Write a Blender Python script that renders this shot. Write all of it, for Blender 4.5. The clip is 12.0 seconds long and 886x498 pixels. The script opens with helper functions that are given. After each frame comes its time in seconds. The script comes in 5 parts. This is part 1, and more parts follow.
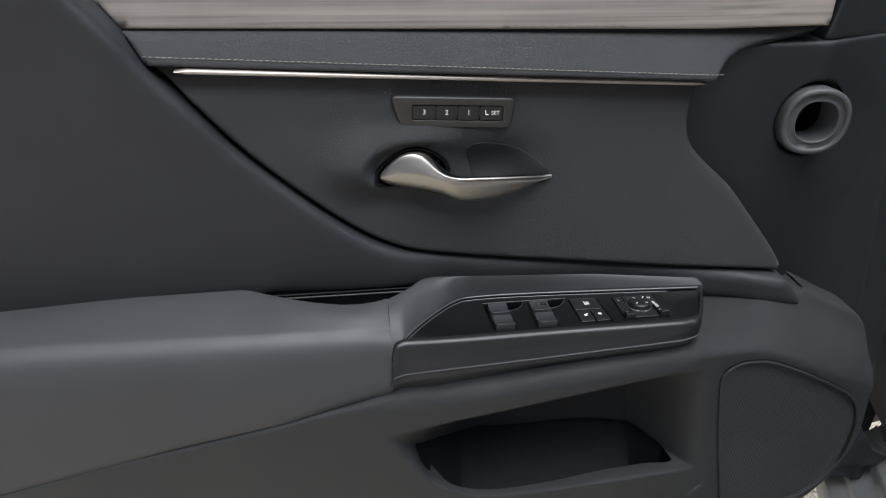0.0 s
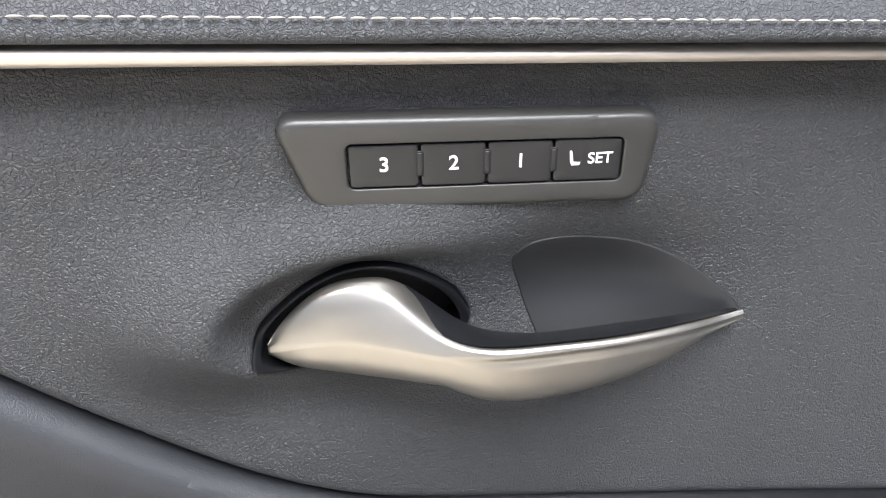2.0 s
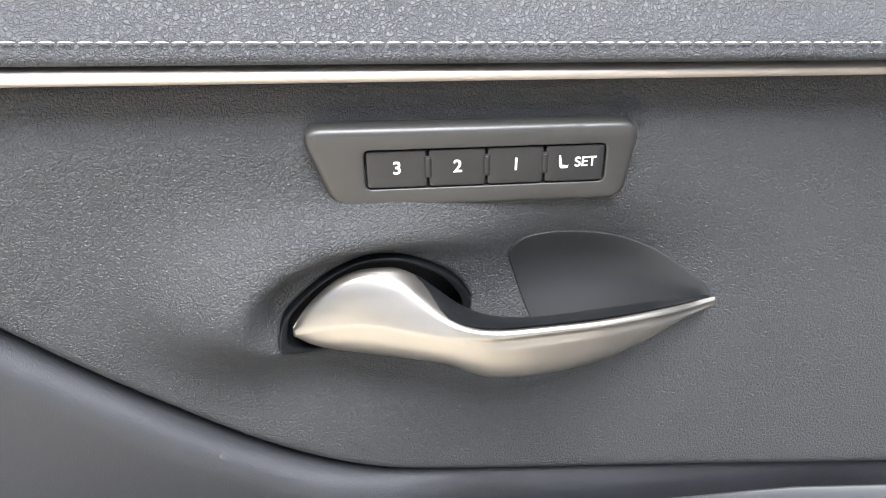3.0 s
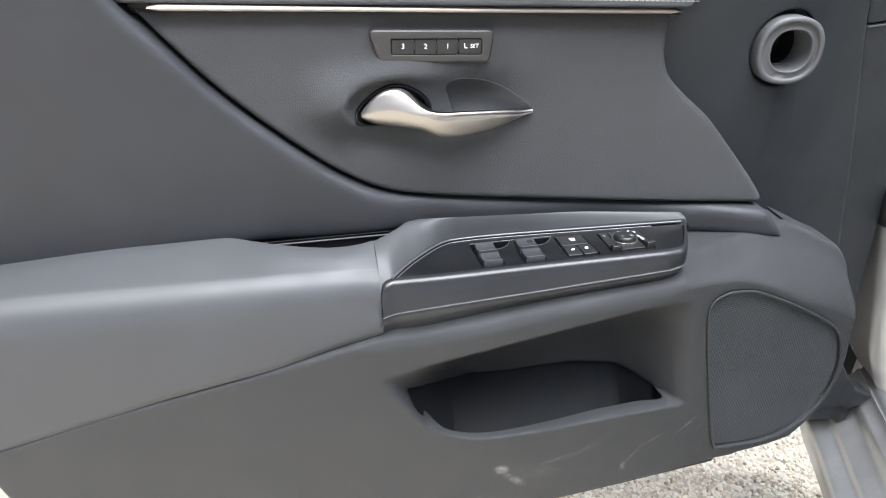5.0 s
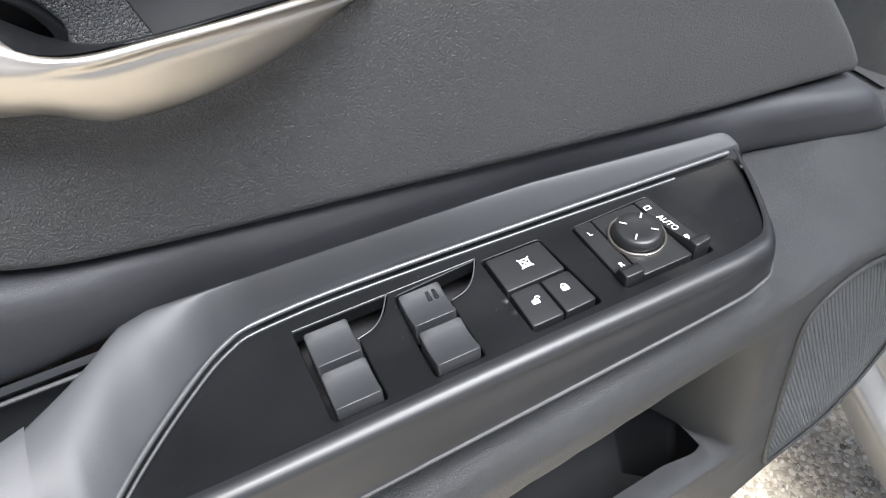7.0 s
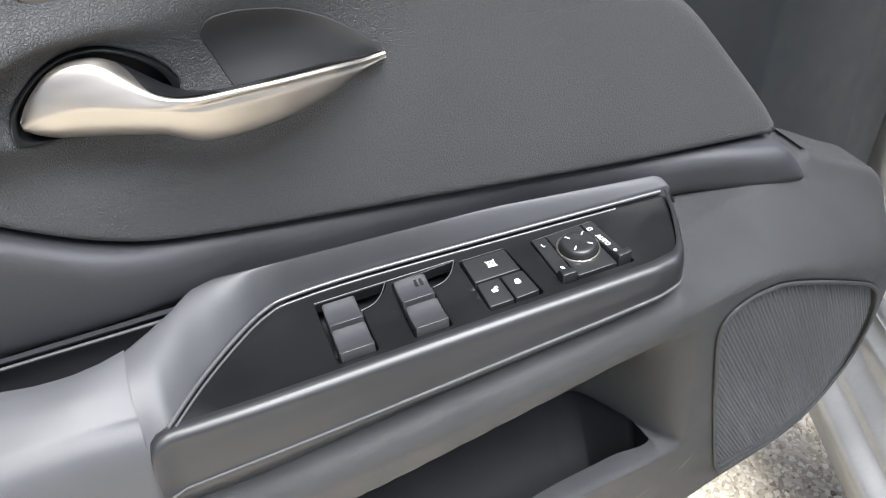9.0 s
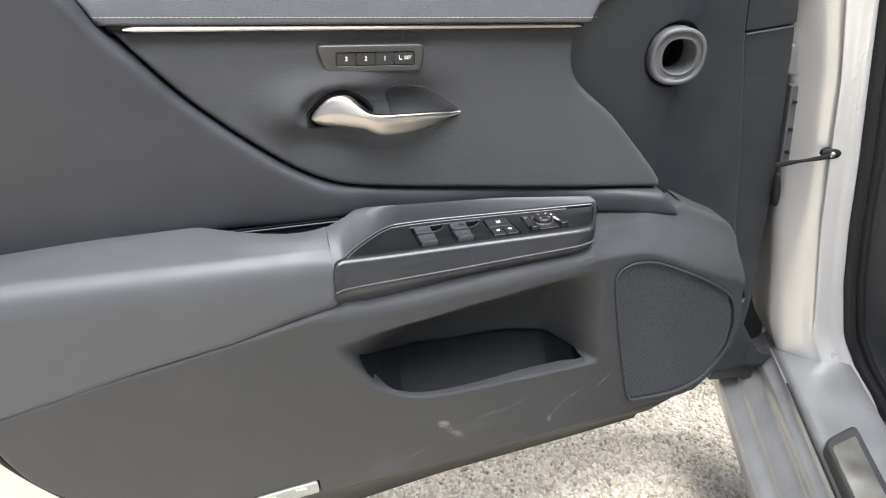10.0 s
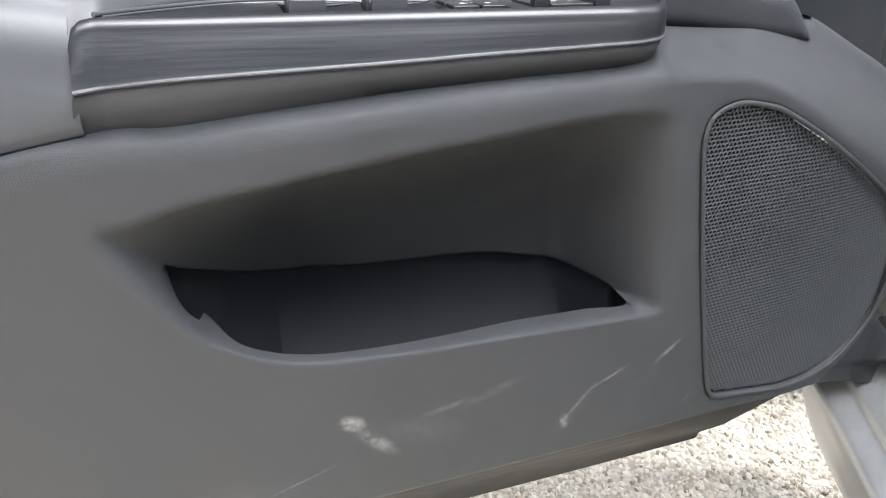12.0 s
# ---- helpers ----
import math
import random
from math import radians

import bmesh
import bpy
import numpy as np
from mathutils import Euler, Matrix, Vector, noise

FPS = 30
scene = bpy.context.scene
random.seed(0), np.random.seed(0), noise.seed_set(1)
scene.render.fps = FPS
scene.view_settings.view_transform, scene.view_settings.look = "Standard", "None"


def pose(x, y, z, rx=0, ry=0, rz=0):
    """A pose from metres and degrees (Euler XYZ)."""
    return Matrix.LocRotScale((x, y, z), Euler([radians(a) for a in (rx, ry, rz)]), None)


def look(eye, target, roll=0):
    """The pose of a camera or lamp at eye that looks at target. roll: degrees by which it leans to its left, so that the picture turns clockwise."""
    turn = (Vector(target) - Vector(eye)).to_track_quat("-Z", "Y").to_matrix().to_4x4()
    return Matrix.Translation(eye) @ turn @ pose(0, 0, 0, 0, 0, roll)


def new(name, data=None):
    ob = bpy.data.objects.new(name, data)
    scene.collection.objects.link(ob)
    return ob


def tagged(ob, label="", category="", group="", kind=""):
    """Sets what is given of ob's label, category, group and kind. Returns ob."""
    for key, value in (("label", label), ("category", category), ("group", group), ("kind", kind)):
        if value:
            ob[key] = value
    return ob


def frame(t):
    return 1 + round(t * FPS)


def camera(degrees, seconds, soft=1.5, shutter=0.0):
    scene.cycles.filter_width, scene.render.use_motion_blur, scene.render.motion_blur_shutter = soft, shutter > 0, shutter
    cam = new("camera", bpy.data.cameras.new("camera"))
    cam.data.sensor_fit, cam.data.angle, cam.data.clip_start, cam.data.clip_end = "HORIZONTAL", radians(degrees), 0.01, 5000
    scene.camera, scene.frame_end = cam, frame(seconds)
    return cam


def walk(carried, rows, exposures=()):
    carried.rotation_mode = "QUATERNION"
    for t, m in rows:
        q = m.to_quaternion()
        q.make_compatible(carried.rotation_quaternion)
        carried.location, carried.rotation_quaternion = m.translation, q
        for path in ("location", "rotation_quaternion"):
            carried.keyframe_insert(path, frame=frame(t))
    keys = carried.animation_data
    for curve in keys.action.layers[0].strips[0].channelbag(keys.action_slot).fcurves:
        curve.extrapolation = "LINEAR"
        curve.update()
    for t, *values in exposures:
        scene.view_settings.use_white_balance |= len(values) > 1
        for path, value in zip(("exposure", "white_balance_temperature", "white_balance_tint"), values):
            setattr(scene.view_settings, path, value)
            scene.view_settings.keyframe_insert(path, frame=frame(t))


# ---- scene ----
cam = camera(62.9, 12.0, soft=1.1)
PATH = [
    (0, (-0.099, -0.6, 1.146), (0.183, 1.115, 0.155), 1.5),
    (0.5, (-0.066, -0.403, 1.099), (0.178, 1.303, 0.083), 0.9),
    (1, (-0.032, -0.261, 1.056), (0.187, 1.443, 0.031), -0.2),
    (1.5, (-0.025, -0.198, 1.025), (0.197, 1.507, 0.002), -0.4),
    (2, (-0.027, -0.186, 1.022), (0.187, 1.512, -0.013), -0.9),
    (2.5, (-0.027, -0.185, 1.022), (0.19, 1.515, -0.009), -1.1),
    (3, (-0.034, -0.213, 1.034), (0.195, 1.49, 0.011), -0.9),
    (3.5, (-0.066, -0.382, 1.083), (0.18, 1.328, 0.075), -0.4),
    (3.7, (-0.091, -0.470, 1.096), (0.187, 1.256, 0.122), 0.0),
    (5.3, (-0.111, -0.623, 1.096), (0.255, 1.061, 0.081), -0.6),
    (5.5, (-0.089, -0.563, 1.082), (0.29, 1.083, 0.011), -1.3),
    (6, (-0.045, -0.398, 1.037), (0.401, 1.132, -0.172), -2.9),
    (6.5, (-0.002, -0.271, 1.005), (0.494, 1.127, -0.336), -4.4),
    (7, (0.027, -0.215, 0.979), (0.554, 1.069, -0.461), -4.9),
    (7.2, (0.033, -0.208, 0.978), (0.565, 1.044, -0.489), -5.2),
    (8.8, (0.028, -0.259, 0.997), (0.517, 1.097, -0.389), -5.2),
    (9, (0.016, -0.313, 1.03), (0.498, 1.108, -0.292), -4.6),
    (9.5, (-0.06, -0.526, 1.113), (0.431, 1.034, -0.037), -2.1),
    (10, (-0.12, -0.723, 1.142), (0.346, 0.937, 0.129), 0.6),
    (10.5, (-0.143, -0.763, 1.125), (0.326, 0.927, 0.164), 1.8),
    (11, (-0.1, -0.687, 1.054), (0.359, 1.02, 0.119), 2.1),
    (11.5, (-0.027, -0.552, 0.924), (0.434, 1.154, -0.013), 1.9),
    (12, (0.022, -0.439, 0.811), (0.477, 1.276, -0.112), 1.3),
]
walk(cam, [(t, look(eye, target, roll)) for t, eye, target, roll in PATH],
     exposures=[(t, e, k, 10) for t, e, k in ((0.0, 0.82, 5850), (0.4, 2.17, 5950), (0.9, 2.18, 5950), (1.5, 2.40, 5950), (2.0, 2.46, 5950), (2.5, 2.56, 5950), (3.0, 2.75, 5950), (3.5, 2.84, 5950),
                                               (5.5, 2.22, 5850), (6.0, 2.44, 5900), (6.5, 2.50, 5950), (7.1, 2.40, 6000), (9.0, 2.50, 6000), (9.5, 2.50, 6000), (10.5, 2.00, 5950), (11.0, 2.06, 5900), (12.0, 2.54, 5900))])

# ---- light: bright overcast sky ----
world = bpy.data.worlds.new("sky")
scene.world = world
world.use_nodes = True
wn, wl = world.node_tree.nodes, world.node_tree.links
sky = wn.new("ShaderNodeTexSky")
sky.sky_type, sky.sun_disc = "NISHITA", False
sky.sun_elevation, sky.sun_rotation = radians(70), radians(220)
sky.air_density, sky.dust_density, sky.ozone_density = 1.0, 6.0, 1.0
wn["Background"].inputs["Strength"].default_value = 0.035
wl.new(sky.outputs[0], wn["Background"].inputs["Color"])
sun_data = bpy.data.lights.new("sun", "SUN")
sun_data.energy, sun_data.angle, sun_data.color = 2.5, radians(45), (1.0, 0.965, 0.92)
sun = new("sun", sun_data)
sun.matrix_world = look((0.7, -1.3, 4.1), (0, 0, 0))


# ---- materials ----
def material(name, color, rough=0.5, metal=0.0, vary=0.15, grain=0.0, size=0.0016, noise_size=0.05, coat=0.0,
             streak=None, specular=0.5, dirt=0.0, kind="leather"):
    """A surface with blotches of two sizes, a fine relief (leather cells or moulded grain), streaks and dust."""
    m = bpy.data.materials.new(name)
    m.use_nodes = True
    n, l = m.node_tree.nodes, m.node_tree.links
    b = n["Principled BSDF"]
    b.inputs["Metallic"].default_value = metal
    b.inputs["Coat Weight"].default_value = coat
    b.inputs["Coat Roughness"].default_value = 0.08
    b.inputs["Specular IOR Level"].default_value = specular
    co = n.new("ShaderNodeTexCoord").outputs["Object"]

    def tex(scale, detail=4, stretch=None):
        t = n.new("ShaderNodeTexNoise")
        t.inputs["Scale"].default_value, t.inputs["Detail"].default_value = scale, detail
        if stretch:
            mp = n.new("ShaderNodeMapping")
            mp.inputs["Scale"].default_value = stretch
            l.new(co, mp.inputs["Vector"])
            l.new(mp.outputs[0], t.inputs["Vector"])
        else:
            l.new(co, t.inputs["Vector"])
        return t.outputs["Fac"]

    def ramp(value, a, b_, lo, hi):
        r = n.new("ShaderNodeMapRange")
        l.new(value, r.inputs["Value"])
        for key, v in zip(("From Min", "From Max", "To Min", "To Max"), (a, b_, lo, hi)):
            r.inputs[key].default_value = v
        return r.outputs["Result"]

    def mix(fac, a, b_):
        x = n.new("ShaderNodeMix")
        x.data_type = "RGBA"
        l.new(fac, x.inputs[0]) if not isinstance(fac, float) else None
        for key, v in ((6, a), (7, b_)):
            if isinstance(v, tuple):
                x.inputs[key].default_value = (*v, 1)
            else:
                l.new(v, x.inputs[key])
        return x.outputs[2]

    dark = tuple(c * (1 - vary) for c in color)
    light = tuple(min(1, c * (1 + vary)) for c in color)
    big, small = tex(1 / noise_size, 5), tex(14 / noise_size, 3)
    col = mix(ramp(big, 0.3, 0.7, 0, 1), dark, light)
    col = mix(ramp(small, 0.35, 0.75, 0, 0.35), col, dark)
    rg = ramp(big, 0.3, 0.7, max(0.04, rough - 0.06), rough + 0.06)
    if streak:
        amount, stretch, tone = streak
        s_ = tex(1.0, 6, stretch)
        col = mix(ramp(s_, 0.42, 0.62, 0, amount), col, tone)
        rg = ramp(s_, 0.3, 0.7, max(0.05, rough - 0.1), rough + 0.1)
    if dirt:
        d_ = tex(9, 8)
        col = mix(ramp(d_, 0.55, 0.8, 0, dirt), col, (0.22, 0.21, 0.19))
        sp = tex(900, 1)
        col = mix(ramp(sp, 0.77, 0.82, 0, dirt * 2), col, (0.35, 0.35, 0.33))
    l.new(col, b.inputs["Base Color"])
    l.new(rg, b.inputs["Roughness"])
    height = None
    if grain and kind == "leather":
        wob = n.new("ShaderNodeTexNoise")
        wob.inputs["Scale"].default_value, wob.inputs["Detail"].default_value = 1.1 / size, 2
        l.new(co, wob.inputs["Vector"])
        va = n.new("ShaderNodeVectorMath")
        va.operation = "MULTIPLY_ADD"
        va.inputs[1].default_value = (size * 1.5,) * 3
        l.new(wob.outputs["Color"], va.inputs[0])
        l.new(co, va.inputs[2])

        def creases(scale, wide):
            v = n.new("ShaderNodeTexVoronoi")
            v.feature = "DISTANCE_TO_EDGE"
            v.inputs["Scale"].default_value = scale
            l.new(va.outputs[0], v.inputs["Vector"])
            r = ramp(v.outputs["Distance"], 0.0, wide, 0, 1)
            r.node.interpolation_type = "SMOOTHSTEP"
            return r

        def calc(op, a, b_):
            q = n.new("ShaderNodeMath")
            q.operation = op
            for k, v in ((0, a), (1, b_)):
                if isinstance(v, float):
                    q.inputs[k].default_value = v
                else:
                    l.new(v, q.inputs[k])
            return q.outputs[0]

        cells = calc("ADD", creases(1 / size, 0.2), calc("MULTIPLY", creases(0.55 / size, 0.12), 0.6))
        height = calc("MULTIPLY", cells, ramp(tex(22, 3), 0.3, 0.7, 0.75, 1.0))
    elif grain:
        height = tex(1 / size, 2)
    if height is not None:
        bp = n.new("ShaderNodeBump")
        bp.inputs["Strength"].default_value, bp.inputs["Distance"].default_value = grain, size * 0.35
        l.new(height, bp.inputs["Height"])
        l.new(bp.outputs[0], b.inputs["Normal"])
    return m


def add_scuffs(m, marks):
    """Pale rubbed marks: (x, z, length, width, turn in degrees, strength)."""
    n, l = m.node_tree.nodes, m.node_tree.links
    b = n["Principled BSDF"]
    co = n.new("ShaderNodeTexCoord").outputs["Object"]
    nz = n.new("ShaderNodeTexNoise")
    nz.inputs["Scale"].default_value, nz.inputs["Detail"].default_value = 240, 5
    l.new(co, nz.inputs["Vector"])
    base = b.inputs["Base Color"].links[0].from_socket
    for x, z, length, width, turn, strength in marks:
        mp = n.new("ShaderNodeMapping")
        mp.vector_type = "TEXTURE"
        mp.inputs["Location"].default_value = (x, 0, z)
        mp.inputs["Rotation"].default_value = (0, radians(-turn), 0)
        mp.inputs["Scale"].default_value = (length, 1000, width)
        l.new(co, mp.inputs["Vector"])
        ln = n.new("ShaderNodeVectorMath")
        ln.operation = "LENGTH"
        l.new(mp.outputs[0], ln.inputs[0])
        r = n.new("ShaderNodeMapRange")
        for key, v in zip(("From Min", "From Max", "To Min", "To Max"), (0.2, 1.0, strength, 0)):
            r.inputs[key].default_value = v
        l.new(ln.outputs["Value"], r.inputs["Value"])
        g = n.new("ShaderNodeMapRange")
        for key, v in zip(("From Min", "From Max", "To Min", "To Max"), (0.35, 0.6, 0.15, 1.0)):
            g.inputs[key].default_value = v
        l.new(nz.outputs["Fac"], g.inputs["Value"])
        mu = n.new("ShaderNodeMath")
        mu.operation = "MULTIPLY"
        l.new(r.outputs["Result"], mu.inputs[0])
        l.new(g.outputs["Result"], mu.inputs[1])
        mx = n.new("ShaderNodeMix")
        mx.data_type = "RGBA"
        mx.inputs[7].default_value = (0.24, 0.235, 0.225, 1)
        l.new(mu.outputs[0], mx.inputs[0])
        l.new(base, mx.inputs[6])
        base = mx.outputs[2]
    l.new(base, b.inputs["Base Color"])


def glow(name, color, strength):
    m = bpy.data.materials.new(name)
    m.use_nodes = True
    b = m.node_tree.nodes["Principled BSDF"]
    b.inputs["Base Color"].default_value = (*color, 1)
    b.inputs["Emission Color"].default_value = (*color, 1)
    b.inputs["Emission Strength"].default_value = strength
    return m


LEATHER = material("grey_leather", (0.045, 0.047, 0.0495), 0.46, grain=0.8, size=0.0015, vary=0.07, dirt=0.01, specular=0.42)
LEATHER_SOFT = material("soft_grey_leather", (0.046, 0.048, 0.051), 0.50, grain=0.07, size=0.0010, vary=0.06, dirt=0.01, specular=0.40)
LEATHER_ROLL = material("grained_roll_leather", (0.042, 0.044, 0.047), 0.52, grain=0.6, size=0.0015, vary=0.07, dirt=0.01, specular=0.38)
NAVY = material("dark_blue_leather", (0.027, 0.0285, 0.032), 0.47, grain=0.25, size=0.0011, vary=0.10, dirt=0.01, specular=0.36)
DOOR_CARD = material("moulded_grey_plastic", (0.0225, 0.0243, 0.0262), 0.46, grain=0.75, size=0.0008, vary=0.08, dirt=0.02)
TRIM_DARK = material("dark_moulded_trim", (0.013, 0.0155, 0.018), 0.46, grain=0.25, size=0.0008, vary=0.10, dirt=0.02)
LINER = material("black_pocket_liner", (0.011, 0.012, 0.0135), 0.75, grain=0.3, size=0.0006, vary=0.2, kind="grain", specular=0.2)
# Near-black, so recesses and gaps carry their shade in the colour.
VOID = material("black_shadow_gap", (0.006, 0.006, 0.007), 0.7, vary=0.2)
GLOSS = material("dark_satin_fascia", (0.0065, 0.007, 0.0078), 0.34, vary=0.2, dirt=0.12, specular=0.18)
FASCIA = material("satin_dark_fascia", (0.012, 0.0127, 0.0142), 0.38, vary=0.1, dirt=0.02, specular=0.5, streak=(0.25, (9, 1500, 1500), (0.016, 0.017, 0.0185)))
RIM = material("pale_edge_line", (0.10, 0.102, 0.105), 0.36, metal=0.5, vary=0.05)
GREY_STRIP = material("grey_satin_strip", (0.034, 0.035, 0.037), 0.46, grain=0.35, size=0.0007, vary=0.08)
BUTTON = material("matte_grey_button", (0.028, 0.0295, 0.032), 0.42, grain=0.1, size=0.0003, kind="grain", vary=0.06, dirt=0.04)
BUTTON_DARK = material("matte_black_button", (0.0105, 0.011, 0.012), 0.42, grain=0.1, size=0.0003, kind="grain", vary=0.1, dirt=0.03)
PLATE = material("grey_plastic_plate", (0.033, 0.0325, 0.031), 0.40, grain=0.15, size=0.0005, kind="grain", vary=0.1, dirt=0.04)
METAL = material("satin_nickel", (0.33, 0.31, 0.28), 0.34, metal=0.95, vary=0.06, streak=(0.3, (4, 40, 60), (0.43, 0.40, 0.355)))
CHROME = material("bright_satin_bar", (0.52, 0.47, 0.42), 0.55, metal=0.8, vary=0.04, streak=(0.4, (3, 200, 500), (0.52, 0.48, 0.43)))
WOOD = material("brown_streaked_veneer", (0.185, 0.165, 0.145), 0.32, vary=0.12, coat=0.4, streak=(0.7, (2.2, 60, 240), (0.30, 0.265, 0.23)))
SILVER = material("silver_paint", (0.50, 0.50, 0.49), 0.30, metal=0.35, vary=0.04, coat=0.6, noise_size=0.2, dirt=0.02)
SILVER_DULL = material("grey_sill_paint", (0.21, 0.215, 0.22), 0.34, metal=0.45, vary=0.14, coat=0.3, noise_size=0.07, dirt=0.12)
RUBBER = material("black_rubber", (0.010, 0.0105, 0.011), 0.6, vary=0.15, grain=0.1, size=0.0015, kind="grain", dirt=0.02, specular=0.3)
SEAL = material("grey_rubber_seal", (0.07, 0.072, 0.075), 0.55, vary=0.08, grain=0.08, size=0.001, kind="grain", dirt=0.02)
WHITE = material("white_print", (0.82, 0.82, 0.80), 0.5, vary=0.03)
THREAD = material("pale_thread", (0.31, 0.285, 0.25), 0.8, vary=0.15, grain=0.5, size=0.0004, kind="grain")
STEEL = material("zinc_steel", (0.45, 0.44, 0.40), 0.4, metal=1.0, vary=0.15)
CARPET = material("dark_cabin_trim", (0.020, 0.021, 0.023), 0.55, grain=0.3, size=0.0012, vary=0.1)
MESH_GRILLE = material("black_perforated_grille", (0.055, 0.059, 0.063), 0.42, vary=0.08)
CUP = material("smooth_dark_insert", (0.019, 0.020, 0.0212), 0.5, grain=0.08, size=0.0006, vary=0.06, dirt=0.01)
LENS = material("frosted_lens", (0.24, 0.245, 0.22), 0.22, vary=0.1)
BULB = glow("lit_bulb", (1.0, 0.86, 0.35), 0.8)


add_scuffs(DOOR_CARD, [(0.0585, 0.5140, 0.010, 0.007, -20, 0.8), (0.074, 0.4960, 0.020, 0.006, -42, 0.45), (0.118, 0.514, 0.022, 0.003, 12, 0.25), (0.202, 0.4825, 0.004, 0.008, 10, 0.6),
                       (0.212, 0.497, 0.020, 0.0018, 52, 0.4), (0.2335, 0.5131, 0.020, 0.0016, 27, 0.4), (0.277, 0.523, 0.016, 0.0026, 38, 0.45), (0.0275, 0.4748, 0.030, 0.0010, 24, 0.35),
                       (0.3045, 0.4743, 0.005, 0.0014, 60, 0.5), (0.150, 0.520, 0.030, 0.004, 20, 0.15), (0.100, 0.500, 0.040, 0.012, -10, 0.08), (-0.02, 0.46, 0.05, 0.02, 15, 0.08)])


def gravel_material():
    m = bpy.data.materials.new("exposed_aggregate")
    m.use_nodes = True
    n, l = m.node_tree.nodes, m.node_tree.links
    b = n["Principled BSDF"]
    b.inputs["Roughness"].default_value = 0.8
    geo = n.new("ShaderNodeNewGeometry")
    co = n.new("ShaderNodeTexCoord").outputs["Object"]
    ramp = n.new("ShaderNodeValToRGB")
    stops = [(0.0, (0.26, 0.21, 0.15)), (0.10, (0.43, 0.37, 0.28)), (0.35, (0.66, 0.60, 0.48)), (0.6, (0.75, 0.70, 0.585)),
             (0.85, (0.83, 0.79, 0.69)), (1.0, (0.50, 0.40, 0.27))]
    for k, (at, c) in enumerate(stops):
        e = ramp.color_ramp.elements[k] if k < 2 else ramp.color_ramp.elements.new(at)
        e.position, e.color = at, (*c, 1)
    l.new(geo.outputs["Random Per Island"], ramp.inputs[0])
    nz = n.new("ShaderNodeTexNoise")
    nz.inputs["Scale"].default_value, nz.inputs["Detail"].default_value = 260, 4
    l.new(co, nz.inputs["Vector"])
    mx = n.new("ShaderNodeMix")
    mx.data_type, mx.blend_type = "RGBA", "OVERLAY"
    mx.inputs[0].default_value = 0.5
    l.new(ramp.outputs[0], mx.inputs[6])
    l.new(nz.outputs["Fac"], mx.inputs[7])
    l.new(mx.outputs[2], b.inputs["Base Color"])
    return m


def ground_material():
    m = bpy.data.materials.new("aggregate_paving")
    m.use_nodes = True
    n, l = m.node_tree.nodes, m.node_tree.links
    b = n["Principled BSDF"]
    b.inputs["Roughness"].default_value = 0.85
    co = n.new("ShaderNodeTexCoord").outputs["Object"]
    v = n.new("ShaderNodeTexVoronoi")
    v.inputs["Scale"].default_value = 130
    l.new(co, v.inputs["Vector"])
    ramp = n.new("ShaderNodeValToRGB")
    ramp.color_ramp.elements[0].color, ramp.color_ramp.elements[1].color = (0.40, 0.35, 0.27, 1), (0.74, 0.68, 0.56, 1)
    sep = n.new("ShaderNodeSeparateColor")
    l.new(v.outputs["Color"], sep.inputs[0])
    l.new(sep.outputs[0], ramp.inputs[0])
    nz = n.new("ShaderNodeTexNoise")
    nz.inputs["Scale"].default_value, nz.inputs["Detail"].default_value = 3, 6
    l.new(co, nz.inputs["Vector"])
    mx = n.new("ShaderNodeMix")
    mx.data_type, mx.blend_type = "RGBA", "OVERLAY"
    mx.inputs[0].default_value = 0.2
    l.new(ramp.outputs[0], mx.inputs[6])
    l.new(nz.outputs["Fac"], mx.inputs[7])
    l.new(mx.outputs[2], b.inputs["Base Color"])
    bp = n.new("ShaderNodeBump")
    bp.inputs["Strength"].default_value, bp.inputs["Distance"].default_value = 0.8, 0.004
    bp.invert = True
    l.new(v.outputs["Distance"], bp.inputs["Height"])
    l.new(bp.outputs[0], b.inputs["Normal"])
    return m


# ---- building tools ----
def empty(name, at, label, category, **more):
    e = new(name)
    e.empty_display_size = 0.05
    e.location = at
    return tagged(e, label, category, **more)


def origin(ob):
    """Where a parent stands: parts hold world coordinates, only the Empties of whole things are moved."""
    return ob.location.copy() if ob.type == "EMPTY" else Vector((0, 0, 0))


def part(name, verts, faces, mat, parent=None, label="", smooth=True):
    """One mesh object from world coordinates, under a thing or a part."""
    me = bpy.data.meshes.new(name)
    me.from_pydata([tuple(v) for v in verts], [], [tuple(f) for f in faces])
    bm = bmesh.new()
    bm.from_mesh(me)
    bmesh.ops.remove_doubles(bm, verts=bm.verts, dist=1e-6)
    bmesh.ops.recalc_face_normals(bm, faces=bm.faces)
    bm.to_mesh(me)
    bm.free()
    me.materials.append(mat)
    if smooth:
        me.polygons.foreach_set("use_smooth", [True] * len(me.polygons))
        me.set_sharp_from_angle(angle=radians(68))
    ob = new(name, me)
    if parent:
        ob.parent = parent
        ob.matrix_parent_inverse = Matrix.Translation(-origin(parent))
    return tagged(ob, label) if label else ob


